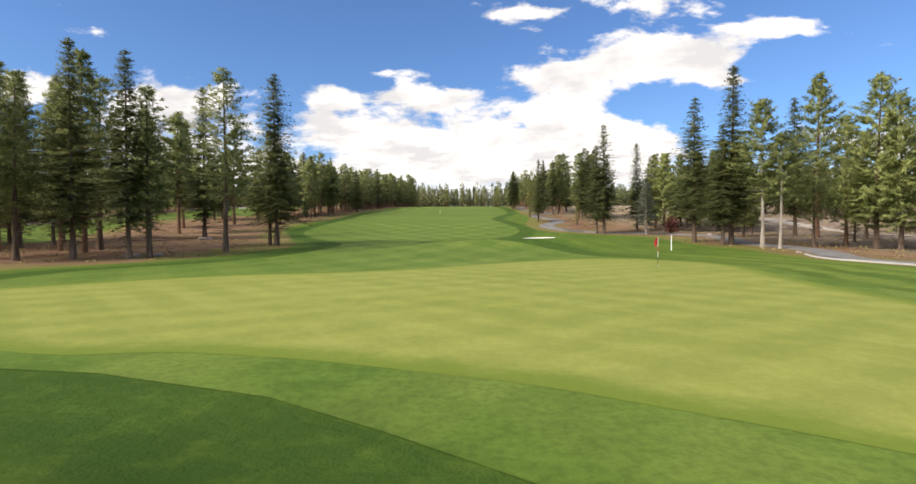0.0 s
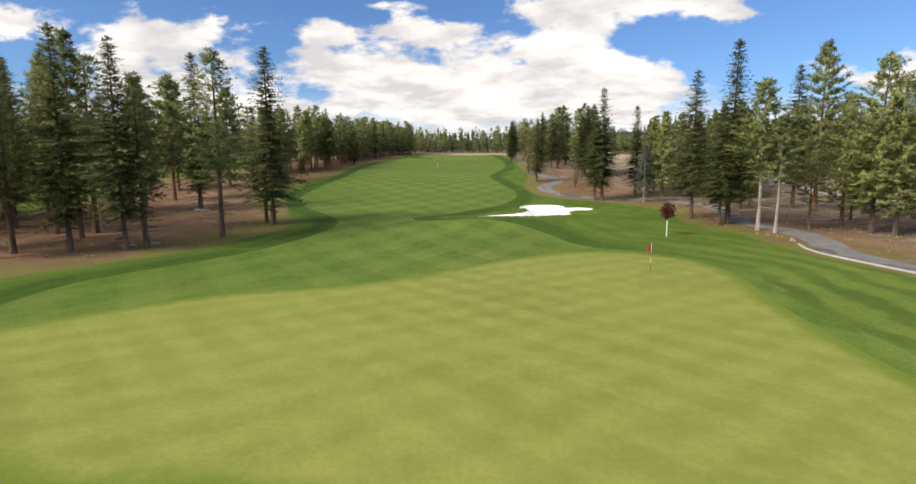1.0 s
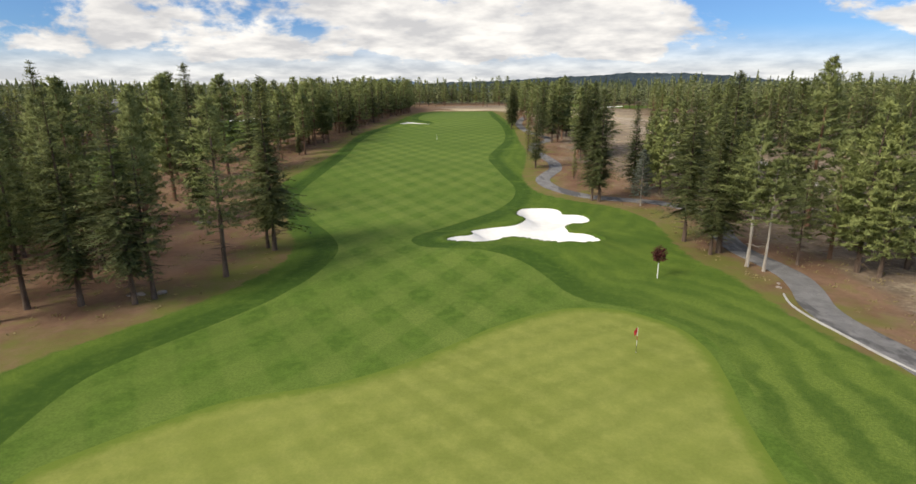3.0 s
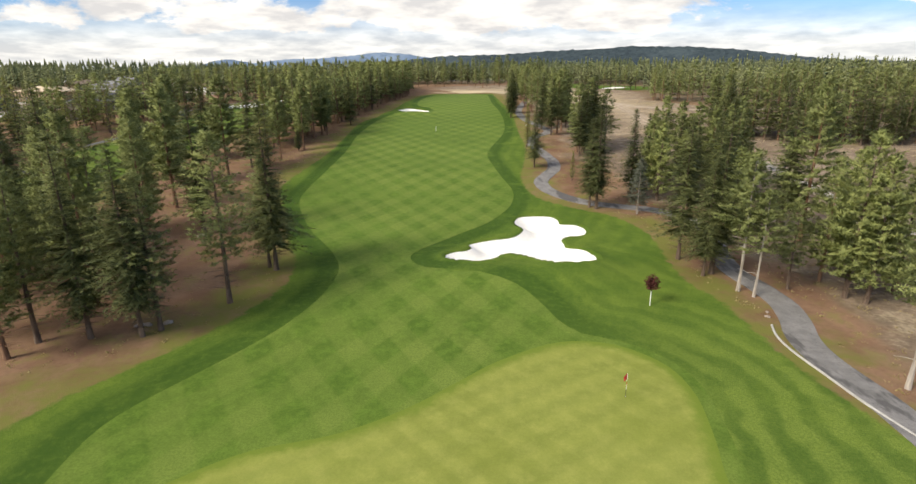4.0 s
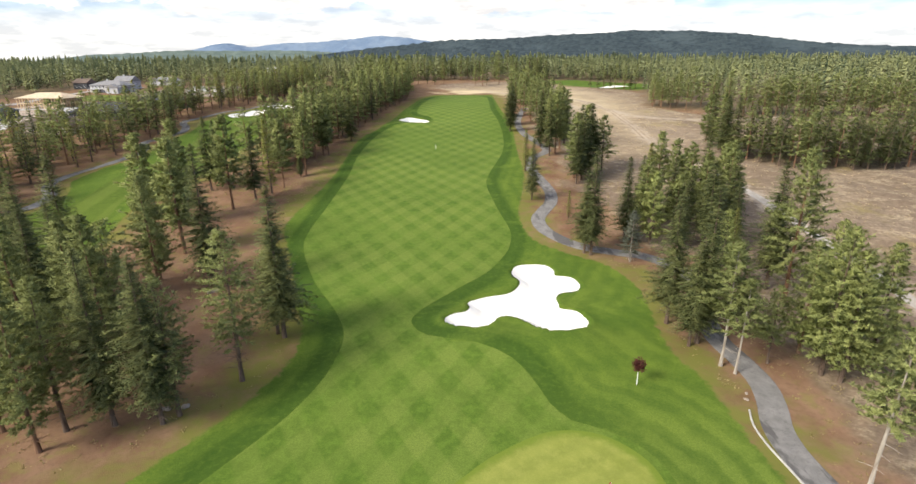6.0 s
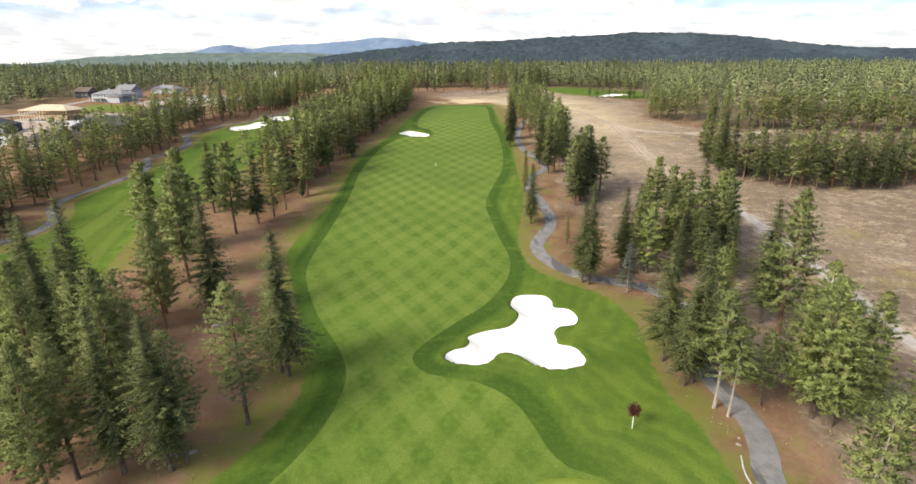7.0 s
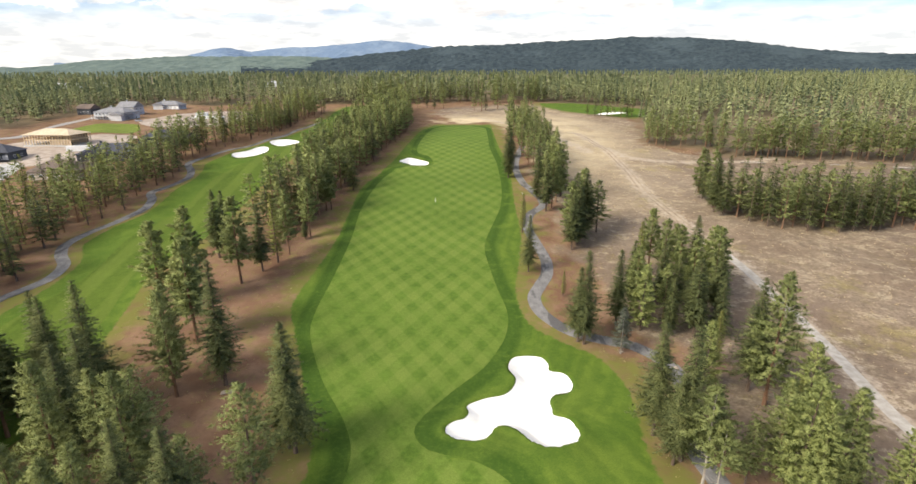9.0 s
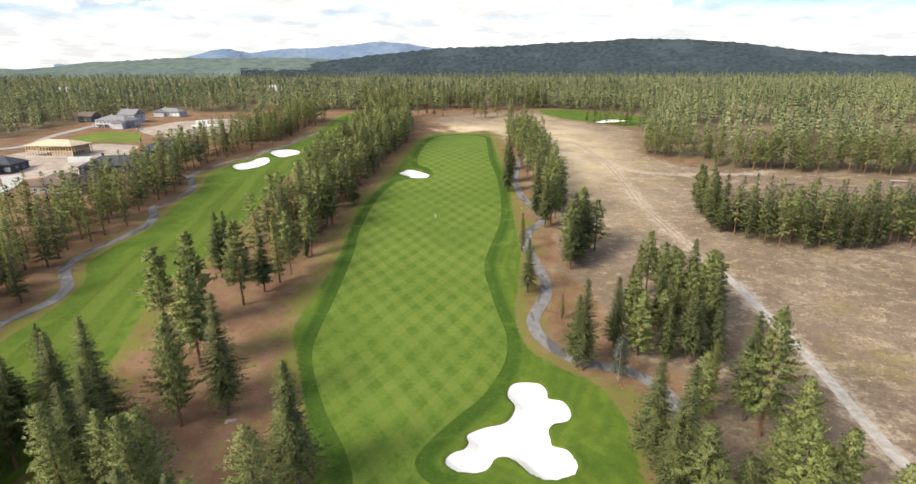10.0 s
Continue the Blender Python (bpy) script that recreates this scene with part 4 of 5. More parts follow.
# the wood beside the green, tree by tree: kind, x, y, height
WOOD_WEST = [("pine", -42.5, 46.1, 19), ("fir", -37, 50, 21.2), ("fir", -31.8, 50.3, 20), ("bare", -30.6, 51.6, 17), ("bare", -25.9, 58.3, 20), ("fir", -23.9, 68.5, 22.5), ("bare", -25.1, 69.6, 15),
             ("fir", -41.8, 86, 25), ("pine", -49, 82.4, 20.5), ("fir", -59, 77.7, 25), ("fir", -65.7, 77.8, 22.5), ("pine", -48.9, 49.3, 18.5), ("bare", -41.9, 49.3, 18),
             ("pine", -41.2, 57.5, 22), ("bare", -41.9, 60.9, 20), ("pine", -46.6, 61, 20), ("fir", -55.4, 66, 21), ("pine", -52, 88, 20), ("pine", -53, 60, 22), ("fir", -56, 72, 20)]
# trees behind the first hole's end, whose shade lies on the turf before the green
WOOD_SOUTH = [("fir", -12, -0.5, 11), ("fir", -14, -3, 12), ("fir", -16.5, 0.3, 10), ("fir", -20.5, 2.4, 9)]
WOOD_NORTH = [("pine", -69, 116, 21), ("pine", -54, 101, 23), ("pine", -62, 118, 24), ("pine", -54.8, 128, 23), ("pine", -55.4, 103.9, 19), ("fir", -67.2, 144, 20), ("fir", -67.6, 150, 18),
              ("fir", -51.6, 135, 19), ("larch", -49.5, 141, 20), ("pine", -48, 147, 19), ("fir", -46.5, 158.9, 7), ("pine", -45.4, 161, 19), ("pine", -46.1, 186.4, 18), ("pine", -44.4, 187, 17),
              ("fir", -41.1, 212, 17)]
WOOD_EAST = [("fir", 32.6, 72.1, 20), ("fir", 33.3, 65.7, 15.2), ("fir", 34.9, 66.5, 22.8), ("palepine", 35.4, 60.8, 17.2), ("palepine", 36.5, 59, 13), ("bushy", 47.2, 58.8, 19.5),
             ("bushy", 48.6, 57.2, 17), ("bushy", 54, 60, 17), ("palepine", 39.5, 40, 17), ("fir", 26.8, 100.7, 17), ("fir", 27.9, 99.7, 21), ("fir", 36.7, 107, 18), ("grey", 34.6, 96, 10.3),
             ("fir", 20.7, 133.8, 16), ("pine", 54.4, 78.9, 24.5), ("fir", 53.6, 83, 22), ("larch", 27.4, 120, 7), ("bushy", 53.8, 106, 13), ("larch", 51.4, 91.2, 12), ("bushy", 45.7, 83.5, 14),
             ("bare", 41.8, 61.2, 11), ("pine", 47.5, 63.8, 16), ("bushy", 60, 57, 14), ("bushy", 57, 49, 13), ("larch", 52.5, 69, 12), ("bushy", 58, 74, 15)]
PATH_CLUMPS = [("fir", 35.4, 149, 17), ("fir", 37.8, 153, 20), ("fir", 41.8, 160, 21), ("bare", 46.5, 164, 17), ("fir", 38.2, 158, 21), ("pine", 42.2, 167, 20), ("pine", 36, 155, 19), ("fir", 32.4, 199, 20),
               ("fir", 33.5, 184.5, 19), ("pine", 36.2, 188, 21), ("pine", 39, 195, 22), ("fir", 42, 202, 20), ("fir", 95.6, 180, 21), ("fir", 94, 184, 19), ("fir", 96, 189, 20), ("pine", 97.5, 194, 20), ("fir", 97, 200, 19), ("pine", 98.5, 207, 18), ("fir", 24.1, 230, 17), ("fir", 28, 268, 18),
               ("larch", 22.5, 163, 13), ("fir", 26.3, 245, 18)]
for rows, where in ((WOOD_WEST, "trees west of the green"), (WOOD_SOUTH, "trees south of the green"), (WOOD_NORTH, "belt between the two holes"), (WOOD_EAST, "trees east of the green"), (PATH_CLUMPS, "clumps beside the cart path")):
    for k, x, y, hh in rows:
        plant(k, x, y, hh, FINE if rows in (WOOD_WEST, WOOD_EAST) else NEAR, 20.0, where, 1.45 if k == "bare" else 1.08 if rows is WOOD_WEST else 1.15)


def scatter(poly, gap, seed, kinds, lo, hi, stock, full, group, limit=400, wide=1.1):
    """Trees at random inside an outline, no nearer to one another than the gap."""
    rng = np.random.default_rng(seed)
    poly = np.array(poly, float)
    a, b = poly.min(0), poly.max(0)
    done = []
    for _ in range(limit * 30):
        p = rng.uniform(a, b)
        if len(done) >= limit:
            break
        if done and min((p[0] - q[0]) ** 2 + (p[1] - q[1]) ** 2 for q in done) < gap * gap:
            continue
        if signed_distance(p[:1], p[1:], poly)[0] < 0:
            continue
        done.append(p)
        plant(kinds[int(rng.integers(len(kinds)))], p[0], p[1], rng.uniform(lo, hi), stock, full, group, wide)


FP = ["fir", "fir", "pine", "fir"]
scatter([(-60, 44), (-70, 70), (-70, 82), (-100, 84), (-108, 44)], 5.2, 1, FP, 17, 23, NEAR, 20.0, "trees west of the green", 56)
scatter([(-45, 165), (-48, 190), (-43, 240), (-36, 290), (-31, 350), (-33, 400), (-45, 470), (-64, 470), (-66, 360), (-66, 260), (-62, 200), (-64, 160)], 4.7, 2, ["pine", "fir", "pine"], 16, 22, MID, 18.0, "belt between the two holes", 215, 1.3)
scatter([(-117, 118), (-113, 130), (-124, 150), (-124, 170), (-119, 185), (-126, 210), (-122, 232), (-136, 262), (-134, 280), (-122, 312), (-114, 340), (-116, 400), (-108, 460), (-132, 470), (-152, 330), (-146, 240), (-160, 190), (-152, 100), (-120, 100)], 4.6, 3, ["fir", "pine", "fir", "pine", "larch", "larch"], 15, 21, MID, 18.0, "belt beyond the neighbouring hole", 240, 1.3)
scatter([(41, 104), (50, 97), (60, 103), (67, 120), (62, 140), (52, 136), (42, 118)], 5.0, 8, ["fir", "pine", "bushy", "larch", "fir"], 13, 19, NEAR, 20.0, "trees east of the green", 26)
scatter([(33, 205), (36, 230), (34, 270), (34, 330), (38, 400), (54, 400), (54, 330), (50, 250), (48, 205)], 4.6, 6, ["fir", "pine", "pine"], 14, 20, MID, 18.0, "belt east of the fairway", 80)
scatter([(98, 178), (104, 166), (120, 162), (150, 164), (230, 164), (230, 192), (150, 190), (104, 188)], 4.0, 7, ["fir", "pine", "fir"], 14, 19, MID, 18.0, "grove in the meadow", 140, 1.25)
for k, x, y, hh in (("pine", 117, 430, 17), ("pine", 124, 423, 19), ("fir", 121, 426, 15), ("fir", 112, 429, 16), ("pine", 130, 419, 18), ("fir", 108, 437, 14), ("fir", 136, 423, 17), ("pine", 141, 427, 16), ("fir", 155, 434, 18), ("pine", 158, 441, 15)):
    plant(k, x, y, hh, MID, 18.0, "trees beside the far bunker", 1.15)
for k, x, y, hh in (("pine", 23, 462, 19), ("fir", 27, 470, 17), ("pine", 38, 478, 20), ("pine", 17, 468, 15), ("pine", -10, 482, 18), ("fir", -18, 478, 16), ("pine", -33, 484, 19), ("pine", 48, 462, 17), ("pine", -48, 480, 20), ("fir", -25, 488, 17)):
    plant(k, x, y, hh, MID, 18.0, "trees behind the far end", 1.2)

# ---- dry tufts ----


def tufts(name, seed, poly, count, lo, hi, colours, label):
    """Clumps of dry grass and low scrub in one mesh."""
    rng = np.random.default_rng(seed)
    poly = np.array(poly, float)
    p = rng.uniform(poly.min(0), poly.max(0), (count * 3, 2))
    away = np.maximum(signed_distance(p[:, 0], p[:, 1], MOWN), signed_distance(p[:, 0], p[:, 1], WEST)) < -1.5
    for way in (CART_PATH, WEST_PATH, TRACK):
        q = smooth_curve(way, step=3.0)
        away &= np.min((p[:, None, 0] - q[None, :, 0]) ** 2 + (p[:, None, 1] - q[None, :, 1]) ** 2, axis=1) > 7
    p = p[(signed_distance(p[:, 0], p[:, 1], poly) > 0) & away][:count]
    n, m = len(p), 6
    who = np.repeat(np.arange(n), m)
    size = rng.uniform(lo, hi, n)[who]
    base = np.stack([p[who, 0] + rng.normal(0, 0.18, n * m), p[who, 1] + rng.normal(0, 0.18, n * m), lie(p[who, 0], p[who, 1]) - 0.02], 1)
    way = unit(rng.normal(0, 0.7, (n * m, 3)) + np.array([0, 0, 0.9]))
    v, f = kites(base, way, unit(np.cross(way, rng.normal(0, 1, (n * m, 3)))), size * rng.uniform(0.7, 1.3, n * m), size * 0.28)
    tagged(new(name, mesh_from(name, v, f, foliage(name + "_blades", *colours))), label, "grass", kind="stuff")


tufts("dry_grass", 61, [(58, 40), (64, 110), (56, 150), (50, 230), (60, 320), (110, 300), (180, 250), (180, 60)], 2600, 0.16, 0.38,
      ((0.40, 0.30, 0.19), (0.62, 0.50, 0.31), (0.68, 0.58, 0.36)), "tufts of dry tan meadow grass")
tufts("dry_grass", 62, [(-20, 45), (-20, 75), (-36, 130), (-36, 260), (-62, 260), (-75, 110), (-75, 40)], 1500, 0.12, 0.3,
      ((0.28, 0.22, 0.10), (0.45, 0.35, 0.18), (0.42, 0.37, 0.14)), "tufts of yellow grass on the needle litter")
tufts("dry_grass", 63, [(30, 35), (30, 100), (22, 140), (30, 180), (60, 180), (66, 110), (60, 35)], 1500, 0.12, 0.3,
      ((0.28, 0.22, 0.10), (0.46, 0.36, 0.19), (0.43, 0.38, 0.15)), "tufts of yellow grass beside the cart path")

# ---- far woods and hills ----


def far_trees(name, seed, spots, tiers, round_, label, trunks=False):
    """Many small trees in one mesh: tiers of drooping boughs round a tip."""
    rng = np.random.default_rng(seed)
    n = len(spots)
    high = 10 + 16 * rng.beta(2.2, 2.2, n)
    m = tiers * round_
    who = np.repeat(np.arange(n), m)
    tier = np.tile(np.repeat(np.arange(tiers), round_), n)
    turn = np.tile(np.tile(np.arange(round_), tiers), n)
    hh = high[who]
    wide = rng.uniform(0.7, 1.25, n)[who]
    low = 0.06 + rng.uniform(0, 0.18, n)[who]
    u = low + (1 - low) * (tier + 1 + rng.uniform(-0.25, 0.25, n * m)) / tiers
    u = np.minimum(u, 1.0)
    reach = (hh * 0.145 * (1.0 - low * 0.4) * np.clip(1.12 - u, 0.02, 1) ** 0.8 + 0.2) * wide * rng.uniform(0.75, 1.25, n * m)
    a = (turn + rng.uniform(-0.3, 0.3, n * m)) * 2 * math.pi / round_ + tier * 1.9 + who
    foot = lie(spots[:, 0], spots[:, 1])
    base = np.stack([spots[who, 0], spots[who, 1], foot[who] + hh * u], 1)
    drop = hh * (1 - low) / tiers * rng.uniform(0.15, 0.95, n * m)
    way = np.stack([np.cos(a) * reach, np.sin(a) * reach, -drop], 1)
    ln = np.linalg.norm(way, axis=1)
    way = way / ln[:, None]
    side = unit(np.stack([-np.sin(a), np.cos(a), rng.uniform(-0.3, 0.3, n * m)], 1))
    wd = reach * (2.6 / round_) * rng.uniform(0.8, 1.2, n * m)
    mid = base + way * (ln * 0.25)[:, None]
    v = np.stack([mid + side * wd[:, None], base + way * ln[:, None], mid - side * wd[:, None]], 1).reshape(-1, 3)
    # every tree ends in a slim leader
    top = np.stack([spots[:, 0], spots[:, 1], foot + high * 1.03], 1)
    tips = np.stack([top, top + np.stack([0.05 * high, 0.03 * high, -0.24 * high], 1), top + np.stack([-0.05 * high, -0.03 * high, -0.24 * high], 1)], 1).reshape(-1, 3)
    v = np.concatenate([v, tips])
    f = np.arange(len(v)).reshape(-1, 3)
    me = mesh_from(name, v, f, M_FARWOOD)
    tone = rng.random(n)
    me.attributes.new("tone", "FLOAT", "POINT").data.foreach_set("value", np.repeat(tone[np.concatenate([who, np.arange(n)])], 3).astype(np.float32))
    if trunks:
        k = n
        foot3 = np.stack([spots[:, 0], spots[:, 1], foot - 0.1], 1)
        rise_up = np.repeat(np.array([[0.0, 0.0, 1.0]]), k, 0)
        tv, tf = [], []
        for across in ((1.0, 0, 0), (0, 1.0, 0)):
            vv, ff = kites(foot3, rise_up, np.repeat(np.array([across]), k, 0), high * 0.8, np.full(k, 0.24))
            tf.append(ff + sum(len(q) for q in tv))
            tv.append(vv)
        tagged(new("woodland_trunks", mesh_from("woodland_trunks", np.concatenate(tv), np.concatenate(tf), M_BARK)), "thin trunks at the edge of the pine wood", "forest", kind="stuff")
    return tagged(new(name, me), label, "forest", kind="stuff")


def joined_wood(poly, gap, count, lo, hi, seed, label):
    """A stand of trees in one mesh, with their trunks in another."""
    rng = np.random.default_rng(seed)
    poly = np.array(poly, float)
    done = []
    while len(done) < count and gap > 1.0:
        gap *= 0.999
        p = rng.uniform(poly.min(0), poly.max(0))
        if signed_distance(p[:1], p[1:], poly)[0] > 0 and all((p[0] - q[0]) ** 2 + (p[1] - q[1]) ** 2 > gap * gap for q in done):
            done.append(p)
    V, heart, up, tv, tf = [], [], [], [], []
    for p in done:
        kind = ("pine", "fir", "pine")[int(rng.integers(3))]
        full, v = SPRAYS[kind][int(rng.integers(len(SPRAYS[kind])))]
        k = rng.uniform(lo, hi) / full
        a = rng.uniform(0, 6.28)
        w = v @ np.array([[math.cos(a), math.sin(a), 0], [-math.sin(a), math.cos(a), 0], [0, 0, 1]]) * np.array([k * 1.2, k * 1.2, k])
        foot = np.array([p[0], p[1], lie_at(*p)])
        V.append(w + foot)
        up.append(0.05 + 0.85 * v[:, 2] / full)
        heart.append(np.repeat(foot[None], len(w), 0))
        frustum(tv, tf, [foot - np.array([0, 0, 0.1]), foot + np.array([0, 0, full * k * 0.85])], [0.24, 0.07], 5)
    V, heart = np.concatenate(V), np.concatenate(heart)
    tagged(new("woodland", leafy_mesh("woodland", V, heart, np.concatenate(up), rng, M_PINE)), label, "forest", kind="stuff")
    tagged(new("woodland_trunks", mesh_from("woodland_trunks", tv, tf, M_REDBARK)), "bare reddish trunks at the edge of the wood", "forest", kind="stuff")


joined_wood([(-90, 522), (-20, 524), (60, 528), (100, 540), (100, 565), (-90, 560)], 6.5, 46, 19, 27, 12, "tall pines behind the far end of the fairway")
joined_wood([(110, 298), (133, 284), (141, 266), (180, 256), (230, 252), (232, 268), (182, 274), (152, 282), (140, 300), (114, 318)], 6.0, 60, 15, 22, 13, "pine wood at the edge of the dry meadow")


def far_foliage():
    """Needles whose colour changes from tree to tree, with broad sunlit patches painted in."""
    k = Mat("far_needles", 0.85, 0.1)
    c = k.mix(k.attr("tone"), (0.09, 0.118, 0.068), (0.335, 0.355, 0.165))
    # wide yellow-green patches colour parts of the wood as if the sun reached them
    c = k.mix(k.ramp(k.noise(0.012, 3.0, 0.6), 0.42, 0.62, 0.0, 0.55), c, (0.40, 0.41, 0.185))
    c = k.mix(k.math("MULTIPLY", k.island(), 0.55), c, (0.09, 0.112, 0.06))
    return k.color(c)


M_FARWOOD = far_foliage()
rng_far = np.random.default_rng(21)


def spots_in(test, lo, hi, count):
    p = np.stack([rng_far.uniform(lo[0], hi[0], count), rng_far.uniform(lo[1], hi[1], count)], 1)
    d = signed_distance(p[:, 0], p[:, 1], np.array(FOREST_EDGE, float))
    clump = np.array([noise.noise(Vector((a * 0.012, b * 0.012, 3.7))) for a, b in p])
    d = np.where(signed_distance(p[:, 0], p[:, 1], EAST) > -3, -1.0, d)
    return p[(d > 0) & test(p[:, 0], p[:, 1]) & ((clump > -0.1) | (rng_far.random(count) < 0.25))]


view = lambda x, y: np.abs(x) < y * 0.95 + 60
a = spots_in(lambda x, y: view(x, y) & (y < 700), (-700, 200), (700, 700), 12000)
thick = np.stack([rng_far.uniform(-150, 190, 420), rng_far.uniform(528, 640, 420)], 1)
a = np.concatenate([a, thick[(signed_distance(thick[:, 0], thick[:, 1], np.array(FOREST_EDGE, float)) > 0) & (signed_distance(thick[:, 0], thick[:, 1], EAST) < -3)]])
brink = signed_distance(a[:, 0], a[:, 1], np.array(FOREST_EDGE, float)) < 45
far_trees("woodland", 31, a[brink], 10, 7, "pine wood at the edge of the meadow and houses", True)
far_trees("woodland", 34, a[~brink], 8, 5, "pine wood beyond the meadow and houses")
b = spots_in(lambda x, y: view(x, y) & (y >= 700), (-1300, 700), (1300, 1300), 6000)
far_trees("woodland", 32, b, 7, 5, "distant pine forest on the plain")
c = spots_in(lambda x, y: view(x, y) & (y >= 1300), (-2400, 1300), (2400, 2600), 5000)
far_trees("woodland", 33, c, 5, 5, "distant pine forest on the plain")


def hill_material(name, dark, light, scale):
    k = Mat(name, 0.95, 0.05)
    c = k.mix(k.ramp(k.noise(scale, 8.0, 0.72), 0.36, 0.64), dark, light)
    c = k.mix(k.ramp(k.noise(scale * 0.08, 4.0, 0.6), 0.52, 0.66, 0.0, 0.5), c, tuple(v * 1.35 for v in light))
    k.bump(k.noise(scale * 2, 4.0, 0.7), 0.6, 3.0)
    return k.color(c)


def hill(name, profile, near, ridge, far, material, label, shag, seed):
    """A range of hills: profile gives the ridge's height by degrees east of north."""
    rng = np.random.default_rng(seed)
    prof = smooth_curve(profile, step=1.0)
    az = np.arange(profile[0][0] - 6, profile[-1][0] + 6, 0.36)
    hs = np.interp(az, prof[:, 0], prof[:, 1])
    rs = np.concatenate([np.linspace(near, ridge, 70), np.linspace(ridge, far, 12)[1:]])
    A, R = np.meshgrid(np.radians(az), rs)
    u = np.where(R < ridge, (R - near) / (ridge - near), 1 - 0.5 * (R - ridge) / (far - ridge))
    x, y = R * np.sin(A), R * np.cos(A)
    folds = 1 + 0.16 * np.sin(A * 31 + R * 0.002) * (1 - u) + 0.10 * np.sin(A * 67 - R * 0.004) * (1 - u)
    z = 20 + (hs[None] - 20) * np.clip(u, 0, 1) ** 1.5 * np.where(u < 0.98, folds, 1) + rng.uniform(-shag, shag * 0.3, A.shape)
    idx = np.arange(A.size).reshape(A.shape)
    quads = np.stack([idx[:-1, :-1], idx[:-1, 1:], idx[1:, 1:], idx[1:, :-1]], -1).reshape(-1, 4)
    me = mesh_from(name, np.stack([x.ravel(), y.ravel(), z.ravel()], 1), quads, material)
    return tagged(new(name, me), label, "hill", kind="structure")


# the blue-grey of this hill's trees is aerial haze mixed into the base colour
M_HILL = hill_material("hazy_wooded_hill", (0.029, 0.043, 0.053), (0.055, 0.074, 0.082), 0.05)
# paler and bluer than the slopes themselves: sun and haze are in the colour
M_LOWHILL = hill_material("hazy_sunlit_hill", (0.11, 0.148, 0.135), (0.155, 0.198, 0.172), 0.02)
# distance haze painted as a plain blue surface colour
M_BLUEHILL = hill_material("hazy_mountains", (0.15, 0.215, 0.31), (0.21, 0.28, 0.37), 0.004)
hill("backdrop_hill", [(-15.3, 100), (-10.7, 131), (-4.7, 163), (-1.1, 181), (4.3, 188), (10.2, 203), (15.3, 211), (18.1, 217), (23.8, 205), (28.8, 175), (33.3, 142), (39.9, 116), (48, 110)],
     2200, 3000, 3400, M_HILL, "dark forested hill behind the plain, tinted blue-grey for haze", 6, 41)
hill("backdrop_hill", [(-48, 74), (-39.5, 76), (-37.3, 79), (-35.7, 89), (-33.6, 106), (-31.4, 112), (-27.7, 126), (-25.3, 130), (-21.8, 129), (-15.3, 131), (-9, 110)],
     2350, 3100, 3500, M_LOWHILL, "low hills whose green slopes are coloured pale for sun and haze", 4, 42)
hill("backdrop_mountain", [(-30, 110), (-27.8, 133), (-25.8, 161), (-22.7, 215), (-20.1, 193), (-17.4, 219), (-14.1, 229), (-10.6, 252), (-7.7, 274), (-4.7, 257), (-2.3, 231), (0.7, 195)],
     3600, 4300, 4550, M_BLUEHILL, "mountains on the horizon, coloured blue for the haze", 5, 43)

# ---- things on and round the green ----


def box(bm, size, at, turn=0.0, taper=1.0):
    """A box with its base at a place."""
    made = bmesh.ops.create_cube(bm, size=1.0)["verts"]
    m = Matrix.Translation(at) @ Matrix.Rotation(turn, 4, "Z")
    for v in made:
        k = taper if v.co.z > 0 else 1.0
        v.co = m @ Vector((v.co.x * size[0] * k, v.co.y * size[1] * k, (v.co.z + 0.5) * size[2]))
    return made


def solid(verts, faces):
    bm = bmesh.new()
    vs = [bm.verts.new(v) for v in verts]
    for f in faces:
        bm.faces.new([vs[i] for i in f])
    bmesh.ops.recalc_face_normals(bm, faces=bm.faces)
    return bm


def rod(radius, lo, hi, sides=10, top=None):
    verts, faces = [], []
    frustum(verts, faces, [(0, 0, lo), (0, 0, hi)], [radius, top if top is not None else radius], sides)
    faces.append(tuple(range(sides))[::-1])
    faces.append(tuple(range(sides, 2 * sides)))
    return solid(verts, faces)


M_WHITE = plain("white_paint", (0.74, 0.74, 0.72), (0.82, 0.82, 0.8), 4.0, 0.45, 0.5, 0)
M_BLACK = plain("black_paint", (0.025, 0.025, 0.028), (0.05, 0.05, 0.05), 4.0, 0.45, 0.5, 0)
M_RED = plain("red_cloth", (0.30, 0.02, 0.022), (0.44, 0.045, 0.04), 3.0, 0.85, 0.2, 0.2)
M_ROCK = plain("rock", (0.27, 0.22, 0.18), (0.40, 0.35, 0.30), 1.5, 0.9, 0.2, 0.9, 0.08)


